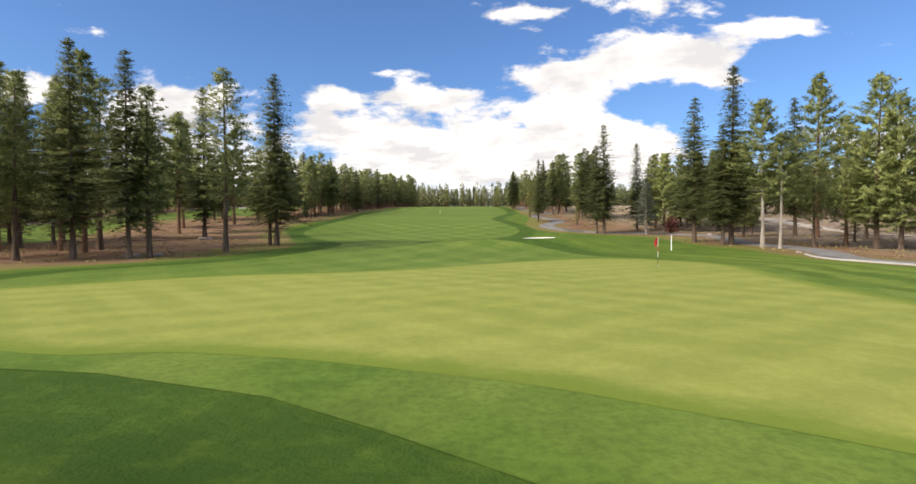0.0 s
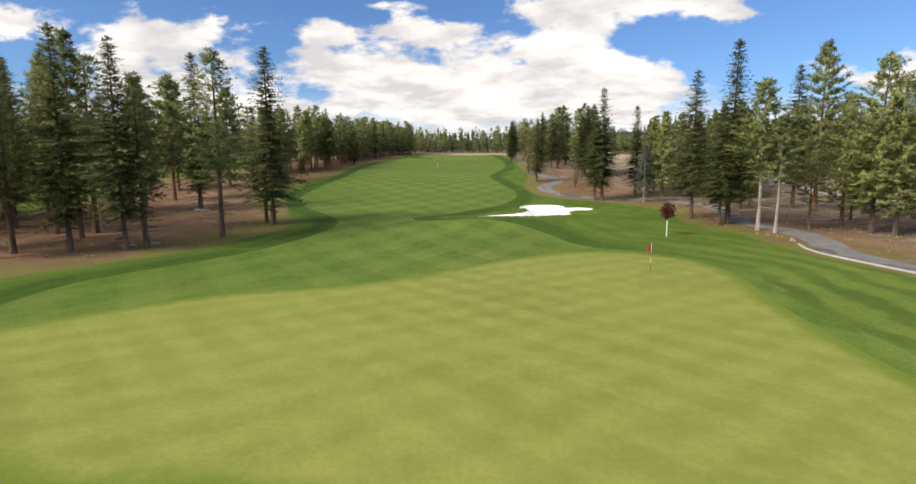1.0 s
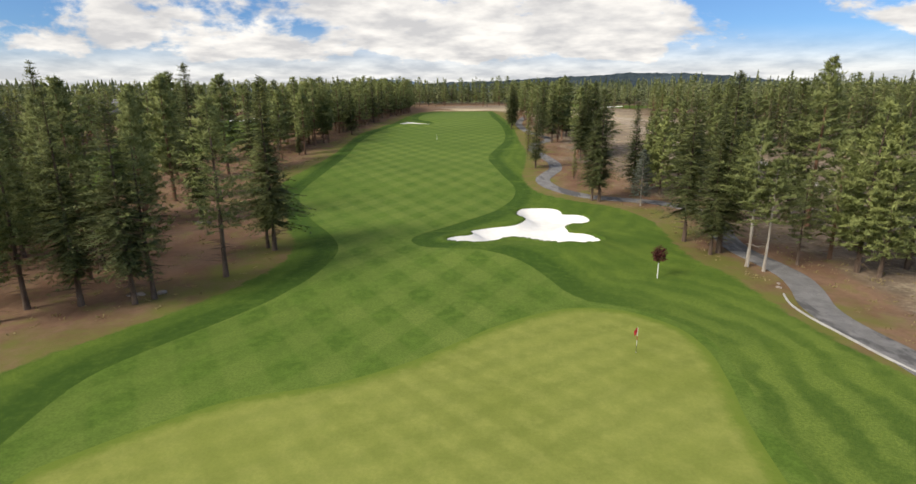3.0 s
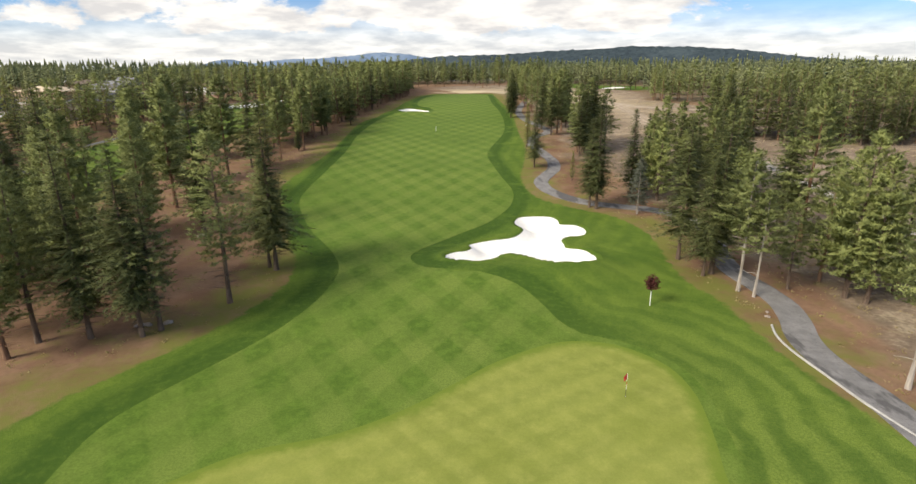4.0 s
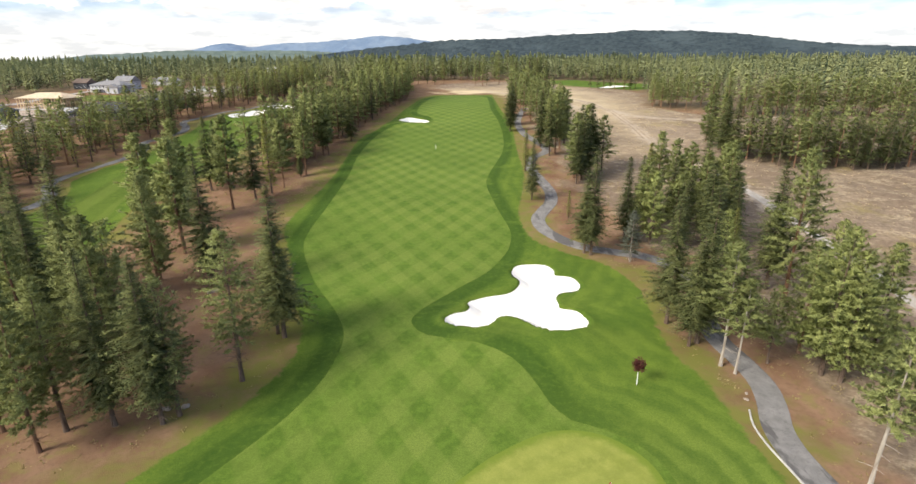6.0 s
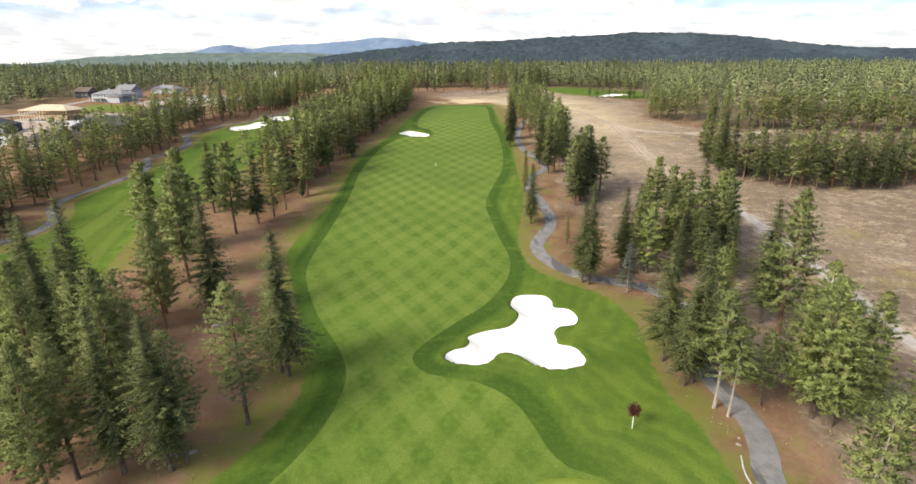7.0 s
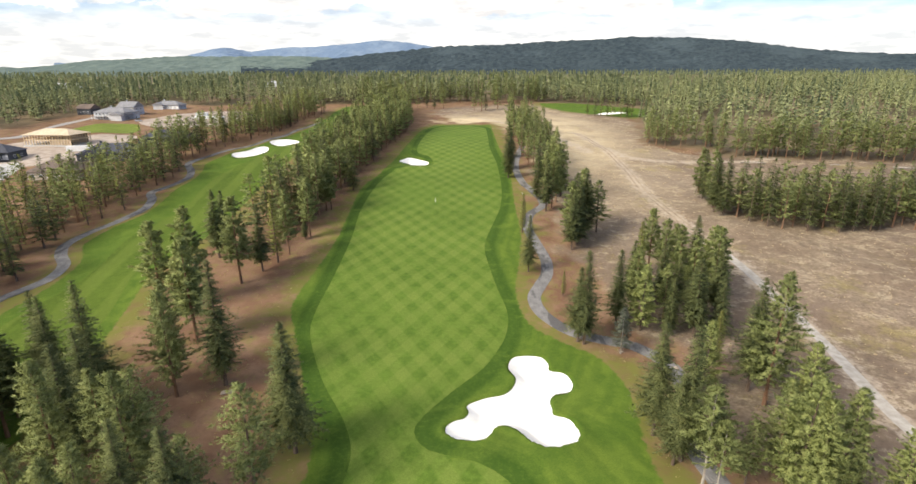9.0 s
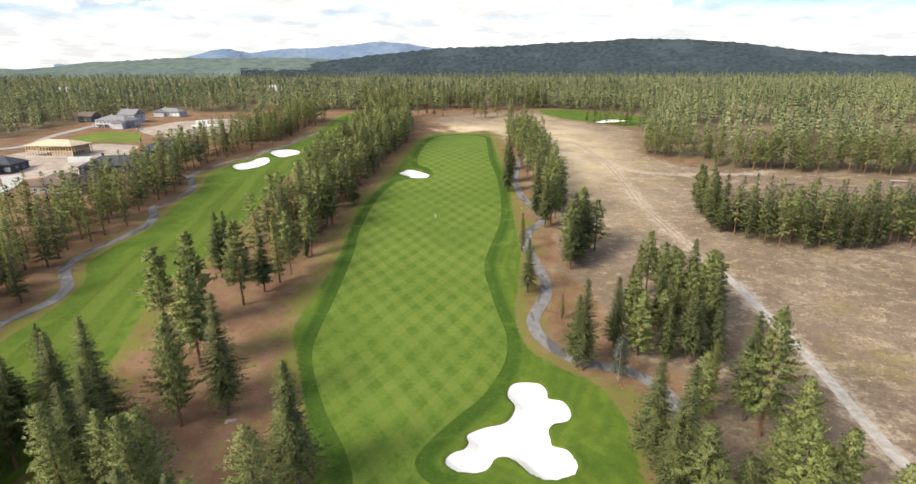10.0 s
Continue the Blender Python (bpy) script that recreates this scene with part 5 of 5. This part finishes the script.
def flagstick(x, y):
    z = lie_at(x, y) + 0.06
    t = thing("flagstick", pose(x, y, z), "red flag on a striped white pole in the hole", "flagstick")
    part("pole", rod(0.016, -0.1, 2.13), M_WHITE, t)
    part("band", rod(0.021, 0.02, 0.62), M_BLACK, t, "dark lower band")
    part("band", rod(0.021, 1.05, 1.4), M_RED, t, "red band")
    # limp cloth that hangs in folds beside the pole
    verts, faces = [], []
    cols, rows = 9, 8
    for j in range(rows):
        for i in range(cols):
            u, v = i / (cols - 1), j / (rows - 1)
            verts.append((-0.02 - 0.26 * u * (1 - 0.25 * v), 0.06 * math.sin(u * 7 + v) * u, 2.1 - 0.5 * v - 0.28 * u * u))
    for j in range(rows - 1):
        for i in range(cols - 1):
            a = j * cols + i
            faces.append((a, a + 1, a + cols + 1, a + cols))
    flag = solid(verts, faces)
    bmesh.ops.solidify(flag, geom=flag.faces[:], thickness=0.006)
    part("flag", flag, M_RED, t, "limp red cloth")
    # no hole is cut: a black disc on the turf paints its shaded inside
    cup = bmesh.new()
    bmesh.ops.create_circle(cup, cap_ends=True, segments=18, radius=0.054)
    for v in cup.verts:
        v.co.z -= 0.036
    part("cup", cup, M_BLACK, t, "flat black disc for the shade inside the hole")


flagstick(15.0, 39.1)


def red_tree(x, y):
    rng = np.random.default_rng(77)
    z = lie_at(x, y)
    t = thing("maple_sapling", pose(x, y, z), "young tree with dark red leaves and a white trunk guard", "tree")
    verts, faces = [], []
    frustum(verts, faces, [(0, 0, -0.1), (0.02, 0, 1.2), (0.0, 0.03, 2.4), (0.03, 0, 3.5)], [0.06, 0.05, 0.04, 0.012], 8)
    for k in range(11):
        a, b = k * 2.4, 1.95 + 0.13 * k
        frustum(verts, faces, [(0, 0.02, b), (math.cos(a) * 0.35, math.sin(a) * 0.35, b + 0.3), (math.cos(a) * 0.75, math.sin(a) * 0.75, b + 0.55)], [0.025, 0.016, 0.006], 5)
    part("trunk", solid(verts, faces), M_BARK, t)
    part("trunk_guard", rod(0.06, 0, 1.75, 12), M_WHITE, t, "white plastic trunk guard")
    n = 850
    d = unit(rng.normal(0, 1, (n, 3)))
    r = rng.random(n) ** 0.45
    lump = 1 + 0.22 * np.sin(d[:, 0] * 5 + 1) * np.sin(d[:, 1] * 6) + 0.15 * np.sin(d[:, 2] * 9)
    base = np.array([0, 0, 2.75]) + d * (r * lump)[:, None] * np.array([0.78, 0.78, 0.88])
    w = unit(rng.normal(0, 1, (n, 3)) + np.array([0, 0, -0.4]))
    v, f = kites(base, w, unit(np.cross(w, rng.normal(0, 1, (n, 3)))), rng.uniform(0.14, 0.26, n), rng.uniform(0.05, 0.1, n))
    crown = new("crown", mesh_from("crown", v, f, M_REDLEAF))
    crown.parent = t


red_tree(23.3, 56.9)


def boulder(x, y, size, seed, label="pale grey boulder half sunk in the needles"):
    rng = np.random.default_rng(seed)
    bm = bmesh.new()
    bmesh.ops.create_icosphere(bm, subdivisions=3, radius=1.0)
    off = rng.uniform(0, 9, 3)
    for v in bm.verts:
        k = 1 + 0.28 * noise.noise(Vector(v.co * 1.3) + Vector(off)) + 0.08 * noise.noise(Vector(v.co * 4) + Vector(off))
        v.co = Vector((v.co.x * size * k, v.co.y * size * 0.75 * k, max(v.co.z, -0.4) * size * 0.55 * k))
    me = bpy.data.meshes.new("boulder")
    bm.to_mesh(me)
    bm.free()
    me.materials.append(M_ROCK)
    ob = new("boulder", me)
    ob.matrix_basis = pose(x, y, lie_at(x, y) + size * 0.1, 0, 0, float(rng.uniform(0, 360)))
    return tagged(ob, label, "rock", "boulders in the wood")


for i, (x, y, s) in enumerate([(-33.4, 52.6, 0.55), (-32.6, 52.8, 0.45), (-30.6, 53.2, 0.5), (-41.0, 83.6, 0.75), (-40.0, 83.9, 0.6), (43.8, 90.5, 0.6), (35.3, 53.9, 0.3), (35.9, 55.0, 0.24),
                               (120.5, 112, 1.2), (60, 40, 0.8)]):
    boulder(x, y, s, i)


def kerb():
    """A raised concrete edge along the outer side of the path's bend."""
    p = smooth_curve([(35.7, 29), (34.75, 34), (34.15, 38), (33.85, 42.5), (33.6, 46.5), (33.8, 49.5), (34.65, 52.0)], step=0.7)
    d = np.gradient(p, axis=0)
    side = np.stack([d[:, 1], -d[:, 0]], 1) / np.linalg.norm(d, axis=1)[:, None]
    verts, faces = [], []
    for q, n in zip(p, side):
        z = lie_at(*q)
        for off, dz in ((-0.09, -0.1), (-0.09, 0.13), (-0.06, 0.15), (0.06, 0.15), (0.09, 0.13), (0.09, -0.1)):
            verts.append((q[0] + n[0] * off, q[1] + n[1] * off, z + dz))
    for i in range(len(p) - 1):
        for k in range(5):
            a = i * 6 + k
            faces.append((a, a + 1, a + 7, a + 6))
    bm = solid(verts, faces)
    me = bpy.data.meshes.new("kerb")
    bm.to_mesh(me)
    bm.free()
    me.materials.append(M_KERB)
    tagged(new("kerb", me), "pale concrete kerb along the cart path", "kerb", kind="structure")


kerb()


def marker(x, y, high, material, label, name="marker_post"):
    t = thing(name, pose(x, y, lie_at(x, y)), label, "post")
    part("post", rod(0.06, -0.1, high, 8), material, t)
    part("cap", rod(0.075, high, high + 0.06, 8, 0.03), material, t)


marker(-6.7, 195.5, 1.5, M_WHITE, "white yardage post on the fairway")
marker(27.5, 205, 0.9, M_WHITE, "white marker post beside the cart path")

# ---- houses beyond the neighbouring hole ----
M_SIDING = plain("grey_siding", (0.44, 0.445, 0.455), (0.54, 0.545, 0.555), 1.2, 0.7, 0.3, 0.3, 0.02, stretch=(0.2, 0.2, 6))
M_DARKSIDING = plain("dark_siding", (0.05, 0.055, 0.065), (0.085, 0.09, 0.10), 1.2, 0.7, 0.3, 0.3, 0.02, stretch=(0.2, 0.2, 6))
M_TANSIDING = plain("tan_siding", (0.38, 0.33, 0.27), (0.48, 0.42, 0.35), 1.2, 0.7, 0.3, 0.3, 0.02, stretch=(0.2, 0.2, 6))
M_SHINGLE = plain("grey_shingles", (0.20, 0.20, 0.21), (0.29, 0.29, 0.30), 1.6, 0.9, 0.2, 0.6, 0.03)
M_DARKSHINGLE = plain("dark_shingles", (0.055, 0.06, 0.075), (0.10, 0.105, 0.125), 1.6, 0.9, 0.2, 0.6, 0.03)
M_BROWNSHINGLE = plain("brown_shingles", (0.13, 0.10, 0.085), (0.20, 0.155, 0.13), 1.6, 0.9, 0.2, 0.6, 0.03)
M_GLASS = plain("window_glass", (0.03, 0.04, 0.05), (0.06, 0.07, 0.09), 0.5, 0.08, 0.6, 0)
M_LUMBER = plain("raw_lumber", (0.56, 0.42, 0.26), (0.70, 0.56, 0.38), 1.5, 0.8, 0.2, 0.2)
M_PLY = plain("roof_sheathing", (0.56, 0.44, 0.30), (0.68, 0.56, 0.42), 0.8, 0.8, 0.2, 0.2)
M_CONCRETE = plain("concrete_slab", (0.42, 0.41, 0.39), (0.55, 0.54, 0.51), 0.6, 0.85, 0.3, 0.3)


def hip_roof(w, d, z, high, over=0.6, gable=False):
    """A roof with a ridge along its longer side, and eaves that stand out."""
    a, b = w / 2 + over, d / 2 + over
    r = a - (0.0 if gable else min(b, a * 0.8))
    bm = solid([(-a, -b, z), (a, -b, z), (a, b, z), (-a, b, z), (-r, 0, z + high), (r, 0, z + high), (-a, -b, z - 0.2), (a, -b, z - 0.2), (a, b, z - 0.2), (-a, b, z - 0.2)],
               [(0, 1, 5, 4), (2, 3, 4, 5), (1, 2, 5), (3, 0, 4), (0, 6, 7, 1), (1, 7, 8, 2), (2, 8, 9, 3), (3, 9, 6, 0), (6, 9, 8, 7)])
    return bm


def wall_shell(w, d, high):
    """Four walls with thickness."""
    bm = bmesh.new()
    t = 0.25
    for size, at in (((w, t), (0, -d / 2 + t / 2)), ((w, t), (0, d / 2 - t / 2)), ((t, d - 2 * t), (-w / 2 + t / 2, 0)), ((t, d - 2 * t), (w / 2 - t / 2, 0))):
        box(bm, (size[0], size[1], high + 0.6), (at[0], at[1], -0.6))
    return bm


def window_unit(house, x, y, z, w, hh, along):
    """A window set proud of a wall; along: 'x' for walls that face north or south."""
    bm = bmesh.new()
    sx, sy = (w, 0.12) if along == "x" else (0.12, w)
    t = 0.09
    for dx, dz, ww, h2 in ((0, 0, w, t), (0, hh - t, w, t), (-w / 2 + t / 2, t, t, hh - 2 * t), (w / 2 - t / 2, t, t, hh - 2 * t), (0, t, t * 0.7, hh - 2 * t)):
        box(bm, (ww, 0.12, h2) if along == "x" else (0.12, ww, h2), (x + (dx if along == "x" else 0), y + (0 if along == "x" else dx), z + dz))
    win = part("window", bm, M_WHITE, house)
    bm = bmesh.new()
    box(bm, (sx - 0.1, 0.06, hh - 0.1) if along == "x" else (0.06, sy - 0.1, hh - 0.1), (x, y, z + 0.05))
    part("pane", bm, M_GLASS, win)


def house(x, y, turn, w, d, high, roof_high, siding, shingles, label, gable=False, wing=None, garage=0):
    t = thing("house", pose(x, y, lie_at(x, y), 0, 0, turn), label, "house", "houses beyond the trees")
    part("wall", wall_shell(w, d, high), siding, t)
    part("roof", hip_roof(w, d, high, roof_high, gable=gable), shingles, t)
    if wing:
        wx, wy, ww, wd, wh = wing
        bm = bmesh.new()
        box(bm, (ww, wd, wh + 0.6), (wx, wy, -0.6))
        part("wing", bm, siding, t)
        bm = hip_roof(wd, ww, wh, roof_high * 0.7, gable=True)
        bmesh.ops.transform(bm, matrix=Matrix.Translation((wx, wy, 0)) @ Matrix.Rotation(math.pi / 2, 4, "Z"), verts=bm.verts)
        part("wing_roof", bm, shingles, t)
    storeys = max(1, int(high // 2.7))
    for s in range(storeys):
        for k in range(max(2, int(w // 3.5))):
            px = -w / 2 + (k + 0.7) * w / (max(2, int(w // 3.5)) + 0.4)
            if s == 0 and garage and px > w / 2 - garage * 3.4:
                continue
            window_unit(t, px, -d / 2 - 0.04, 0.9 + s * 2.8, 1.5, 1.4, "x")
        for k in range(max(1, int(d // 5))):
            window_unit(t, w / 2 + 0.04, -d / 2 + (k + 0.8) * d / (max(1, int(d // 5)) + 0.6), 0.9 + s * 2.8, 1.3, 1.3, "y")
    for g in range(garage):
        bm = bmesh.new()
        for r in range(4):
            box(bm, (2.7, 0.08, 0.54), (w / 2 - 1.8 - g * 3.3, -d / 2 - 0.04, 0.05 + r * 0.56))
        part("garage_door", bm, M_WHITE if siding is not M_DARKSIDING else M_SIDING, t, "panelled garage door")
    bm = bmesh.new()
    box(bm, (0.9, 0.9, roof_high + 0.9), (-w * 0.2, d * 0.1, high))
    box(bm, (1.1, 1.1, 0.15), (-w * 0.2, d * 0.1, high + roof_high + 0.9))
    part("chimney", bm, siding, t)
    return t


def deck(parent, x, y, z, w, d):
    bm = bmesh.new()
    box(bm, (w, d, 0.25), (x, y, z))
    part("deck", bm, M_SHINGLE, parent)
    for k in range(5):
        bm = bmesh.new()
        px = x - w / 2 + 0.2 + k * (w - 0.4) / 4
        box(bm, (0.2, 0.2, z), (px, y - d / 2 + 0.15, 0))
        box(bm, (0.12, 0.12, 1.05), (px, y - d / 2 + 0.15, z + 0.25))
        part("post", bm, M_WHITE, parent)
    bm = bmesh.new()
    box(bm, (w, 0.08, 0.08), (x, y - d / 2 + 0.15, z + 1.3))
    part("rail", bm, M_WHITE, parent)


big = house(-268, 428, -12, 28, 15, 5.8, 3.4, M_SIDING, M_SHINGLE, "large grey two-storey house with a hipped roof", wing=(9, -5, 10, 12, 4.2), garage=2)
deck(big, -8, -9, 2.6, 11, 4)
house(-272, 454, -8, 15, 12, 6.2, 4.2, M_SIDING, M_SHINGLE, "grey house with a steep gabled roof behind the large one", gable=True)
house(-258, 490, -4, 24, 12, 3.4, 3.2, M_SIDING, M_SHINGLE, "low grey house with two garage doors", garage=2, wing=(-6, -3, 9, 10, 3.4))
house(-306, 452, -10, 13, 10, 4.5, 3.4, M_DARKSIDING, M_BROWNSHINGLE, "dark brown house among the pines", gable=True)
house(-236, 272, 4, 22, 13, 3.8, 3.6, M_DARKSIDING, M_DARKSHINGLE, "dark house with two garage doors and a gabled wing", wing=(3, -5, 8, 9, 3.6), garage=2)
house(-172, 268, 14, 28, 16, 3.6, 4.0, M_DARKSIDING, M_DARKSHINGLE, "long house with a dark slate-coloured roof", wing=(-7, -4, 9, 12, 3.4))
house(-168, 312, 14, 26, 17, 3.8, 4.2, M_DARKSIDING, M_DARKSHINGLE, "house with a wide dark roof and gables", wing=(6, -5, 9, 11, 3.6))
house(-176, 236, 3, 22, 14, 3.4, 4.2, M_TANSIDING, M_BROWNSHINGLE, "tan house with a broad brown roof", wing=(8, 3, 9, 13, 3.3))


for x, y, w in ((-620, 860, 22), (-590, 850, 18), (-560, 870, 24), (-300, 900, 20), (-280, 880, 16)):
    house(x, y, 5, w, 11, 5.0, 3.0, M_WHITE, M_SIDING, "distant white house among the pines")


def framing_house(x, y, turn, w, d):
    """A house under construction: open studs below, a sheathed roof on top."""
    t = thing("unfinished_house", pose(x, y, lie_at(x, y), 0, 0, turn), "half-built house with bare wooden studs and a plywood roof", "house", "houses beyond the trees")
    bm = bmesh.new()
    box(bm, (w + 1, d + 1, 1.0), (0, 0, -0.7))
    part("slab", bm, M_CONCRETE, t)
    part("roof", hip_roof(w, d, 6.0, 2.8), M_PLY, t, "roof of bare plywood sheets")
    n = 16
    for k in range(n + 1):
        px = -w / 2 + k * w / n
        for py in (-d / 2, d / 2):
            bm = bmesh.new()
            box(bm, (0.3, 0.3, 5.7), (px, py, 0.3))
            part("stud", bm, M_LUMBER, t)
    for k in range(1, 8):
        for px in (-w / 2, w / 2):
            bm = bmesh.new()
            box(bm, (0.3, 0.3, 5.7), (px, -d / 2 + k * d / 8, 0.3))
            part("stud", bm, M_LUMBER, t)
    for z in (2.9, 5.7):
        for sx, sy, px, py in ((w, 0.32, 0, -d / 2), (w, 0.32, 0, d / 2), (0.32, d, -w / 2, 0), (0.32, d, w / 2, 0)):
            bm = bmesh.new()
            box(bm, (sx, sy, 0.35), (px, py, z))
            part("beam", bm, M_LUMBER, t)
    bm = bmesh.new()
    box(bm, (w - 0.6, d - 0.6, 0.2), (0, 0, 3.0))
    part("floor_deck", bm, M_PLY, t)
    bm = bmesh.new()
    box(bm, (w * 0.45, 0.2, 2.6), (w * 0.26, -d / 2 + 0.3, 0.3))
    part("sheathing", bm, M_PLY, t)
    bm = bmesh.new()
    box(bm, (w * 0.9, 0.2, 5.0), (0, d / 2 - 0.4, 0.3))
    part("sheathing", bm, M_PLY, t)


framing_house(-229, 308, -5, 28, 15)


M_LAWN = turf("lawn", (0.17, 0.215, 0.04), (0.13, 0.175, 0.03))
M_STREET = plain("street_asphalt", (0.30, 0.28, 0.26), (0.38, 0.36, 0.34), 0.5, 0.9, 0.2, 0.4)
M_DIRT = plain("bare_dirt", (0.33, 0.27, 0.22), (0.47, 0.40, 0.34), 0.25, 0.95, 0.1, 0.6, 0.05)
blob("lawn", [(-262, 345), (-240, 352), (-215, 350), (-214, 362), (-235, 395), (-262, 392)], M_LAWN, 0.1, "green lawn in front of the large house", "lawn")
blob("yard", [(-262, 300), (-252, 335), (-205, 340), (-190, 310), (-165, 285), (-170, 262), (-215, 255), (-252, 270)], M_DIRT, 0.07, "bare dirt building plot", "yard")
blob("yard", [(-238, 405), (-236, 440), (-200, 470), (-172, 460), (-165, 420), (-172, 380), (-205, 378)], M_DIRT, 0.07, "bare dirt yard with building supplies", "yard")
ribbon("street", [(-330, 290), (-285, 322), (-276, 345), (-286, 380), (-290, 420), (-270, 470)], 7.0, M_STREET, 0.13, "pale residential street", "street")
ribbon("driveway", [(-196, 205), (-204, 232), (-212, 250), (-222, 262)], 8.0, M_CONCRETE, 0.13, "pale concrete driveway", "driveway")


def container(x, y, turn, w, d, high, material, name, label):
    t = thing(name, pose(x, y, lie_at(x, y) + 0.06, 0, 0, turn), label, "container")
    bm = bmesh.new()
    box(bm, (w, d, high), (0, 0, 0))
    part("body", bm, material, t)
    for k in range(int(w / 0.8)):
        for s in (-1, 1):
            bm = bmesh.new()
            box(bm, (0.25, 0.06, high - 0.3), (-w / 2 + 0.5 + k * 0.8, s * (d / 2 + 0.03), 0.15))
            part("rib", bm, material, t)
    bm = bmesh.new()
    box(bm, (w + 0.1, d + 0.1, 0.14), (0, 0, high))
    part("lid", bm, material, t)


container(-205, 290, 8, 12, 3, 2.6, M_WHITE, "storage_container", "white storage container on the building plot")
container(-205, 437, 2, 9, 3, 2.8, M_WHITE, "storage_container", "white storage container in the dirt yard")
container(-196, 428, -6, 24, 9, 1.0, M_WHITE, "stacked_materials", "stacks of white wrapped building materials")


def car(x, y, turn, paint, label):
    t = thing("car", pose(x, y, lie_at(x, y) + 0.12, 0, 0, turn), label, "car")
    bm = bmesh.new()
    box(bm, (4.6, 1.85, 0.7), (0, 0, 0.35), taper=0.96)
    part("body", bm, paint, t)
    bm = bmesh.new()
    box(bm, (2.6, 1.7, 0.65), (-0.2, 0, 1.05), taper=0.74)
    part("cabin", bm, M_GLASS, t)
    for sx in (-1.45, 1.45):
        for sy in (-0.85, 0.85):
            w = rod(0.34, -0.11, 0.11, 14)
            bmesh.ops.transform(w, matrix=Matrix.Translation((sx, sy, 0.34)) @ Matrix.Rotation(math.pi / 2, 4, "X"), verts=w.verts)
            part("wheel", w, M_BLACK, t)


M_CARDARK = plain("dark_car_paint", (0.03, 0.032, 0.04), (0.04, 0.042, 0.05), 1.0, 0.25, 0.6, 0)
M_CARSILVER = plain("silver_car_paint", (0.45, 0.46, 0.47), (0.5, 0.5, 0.52), 1.0, 0.25, 0.6, 0)
car(-192, 288, 20, M_CARDARK, "dark car parked on the building plot")
car(-172, 455, 0, M_CARDARK, "dark pickup parked in the dirt yard")
car(-240, 408, 10, M_CARSILVER, "silver car parked before the large house")


def log(x, y, long, thick, turn):
    """A felled trunk on the ground, with two stubs of limbs."""
    verts, faces = [], []
    frustum(verts, faces, [(-long / 2, 0, 0), (-long / 6, 0.05, 0.02), (long / 5, -0.04, 0), (long / 2, 0, 0.03)], [thick, thick * 0.9, thick * 0.75, thick * 0.55], 9)
    n = len(verts)
    faces.append(tuple(range(8, -1, -1)))
    faces.append(tuple(range(n - 9, n)))
    for at, side in ((-0.1, 1), (0.22, -1)):
        frustum(verts, faces, [(at * long, 0, thick * 0.3), (at * long + 0.35, side * 0.7, thick + 0.25)], [thick * 0.3, thick * 0.12], 5)
    ob = new("fallen_log", mesh_from("fallen_log", verts, faces, M_PALEBARK))
    ob.matrix_basis = pose(x, y, lie_at(x, y) + thick * 0.8, 0, 0, turn)
    return tagged(ob, "weathered grey fallen log lying in the dry meadow", "log", "logs in the meadow")


for row in ((148, 256, 9, 0.45, -12), (143.5, 258, 6, 0.35, 20), (209, 242, 8, 0.5, -18), (126, 262, 5, 0.3, 35), (182, 249, 5, 0.3, 8)):
    log(*row)
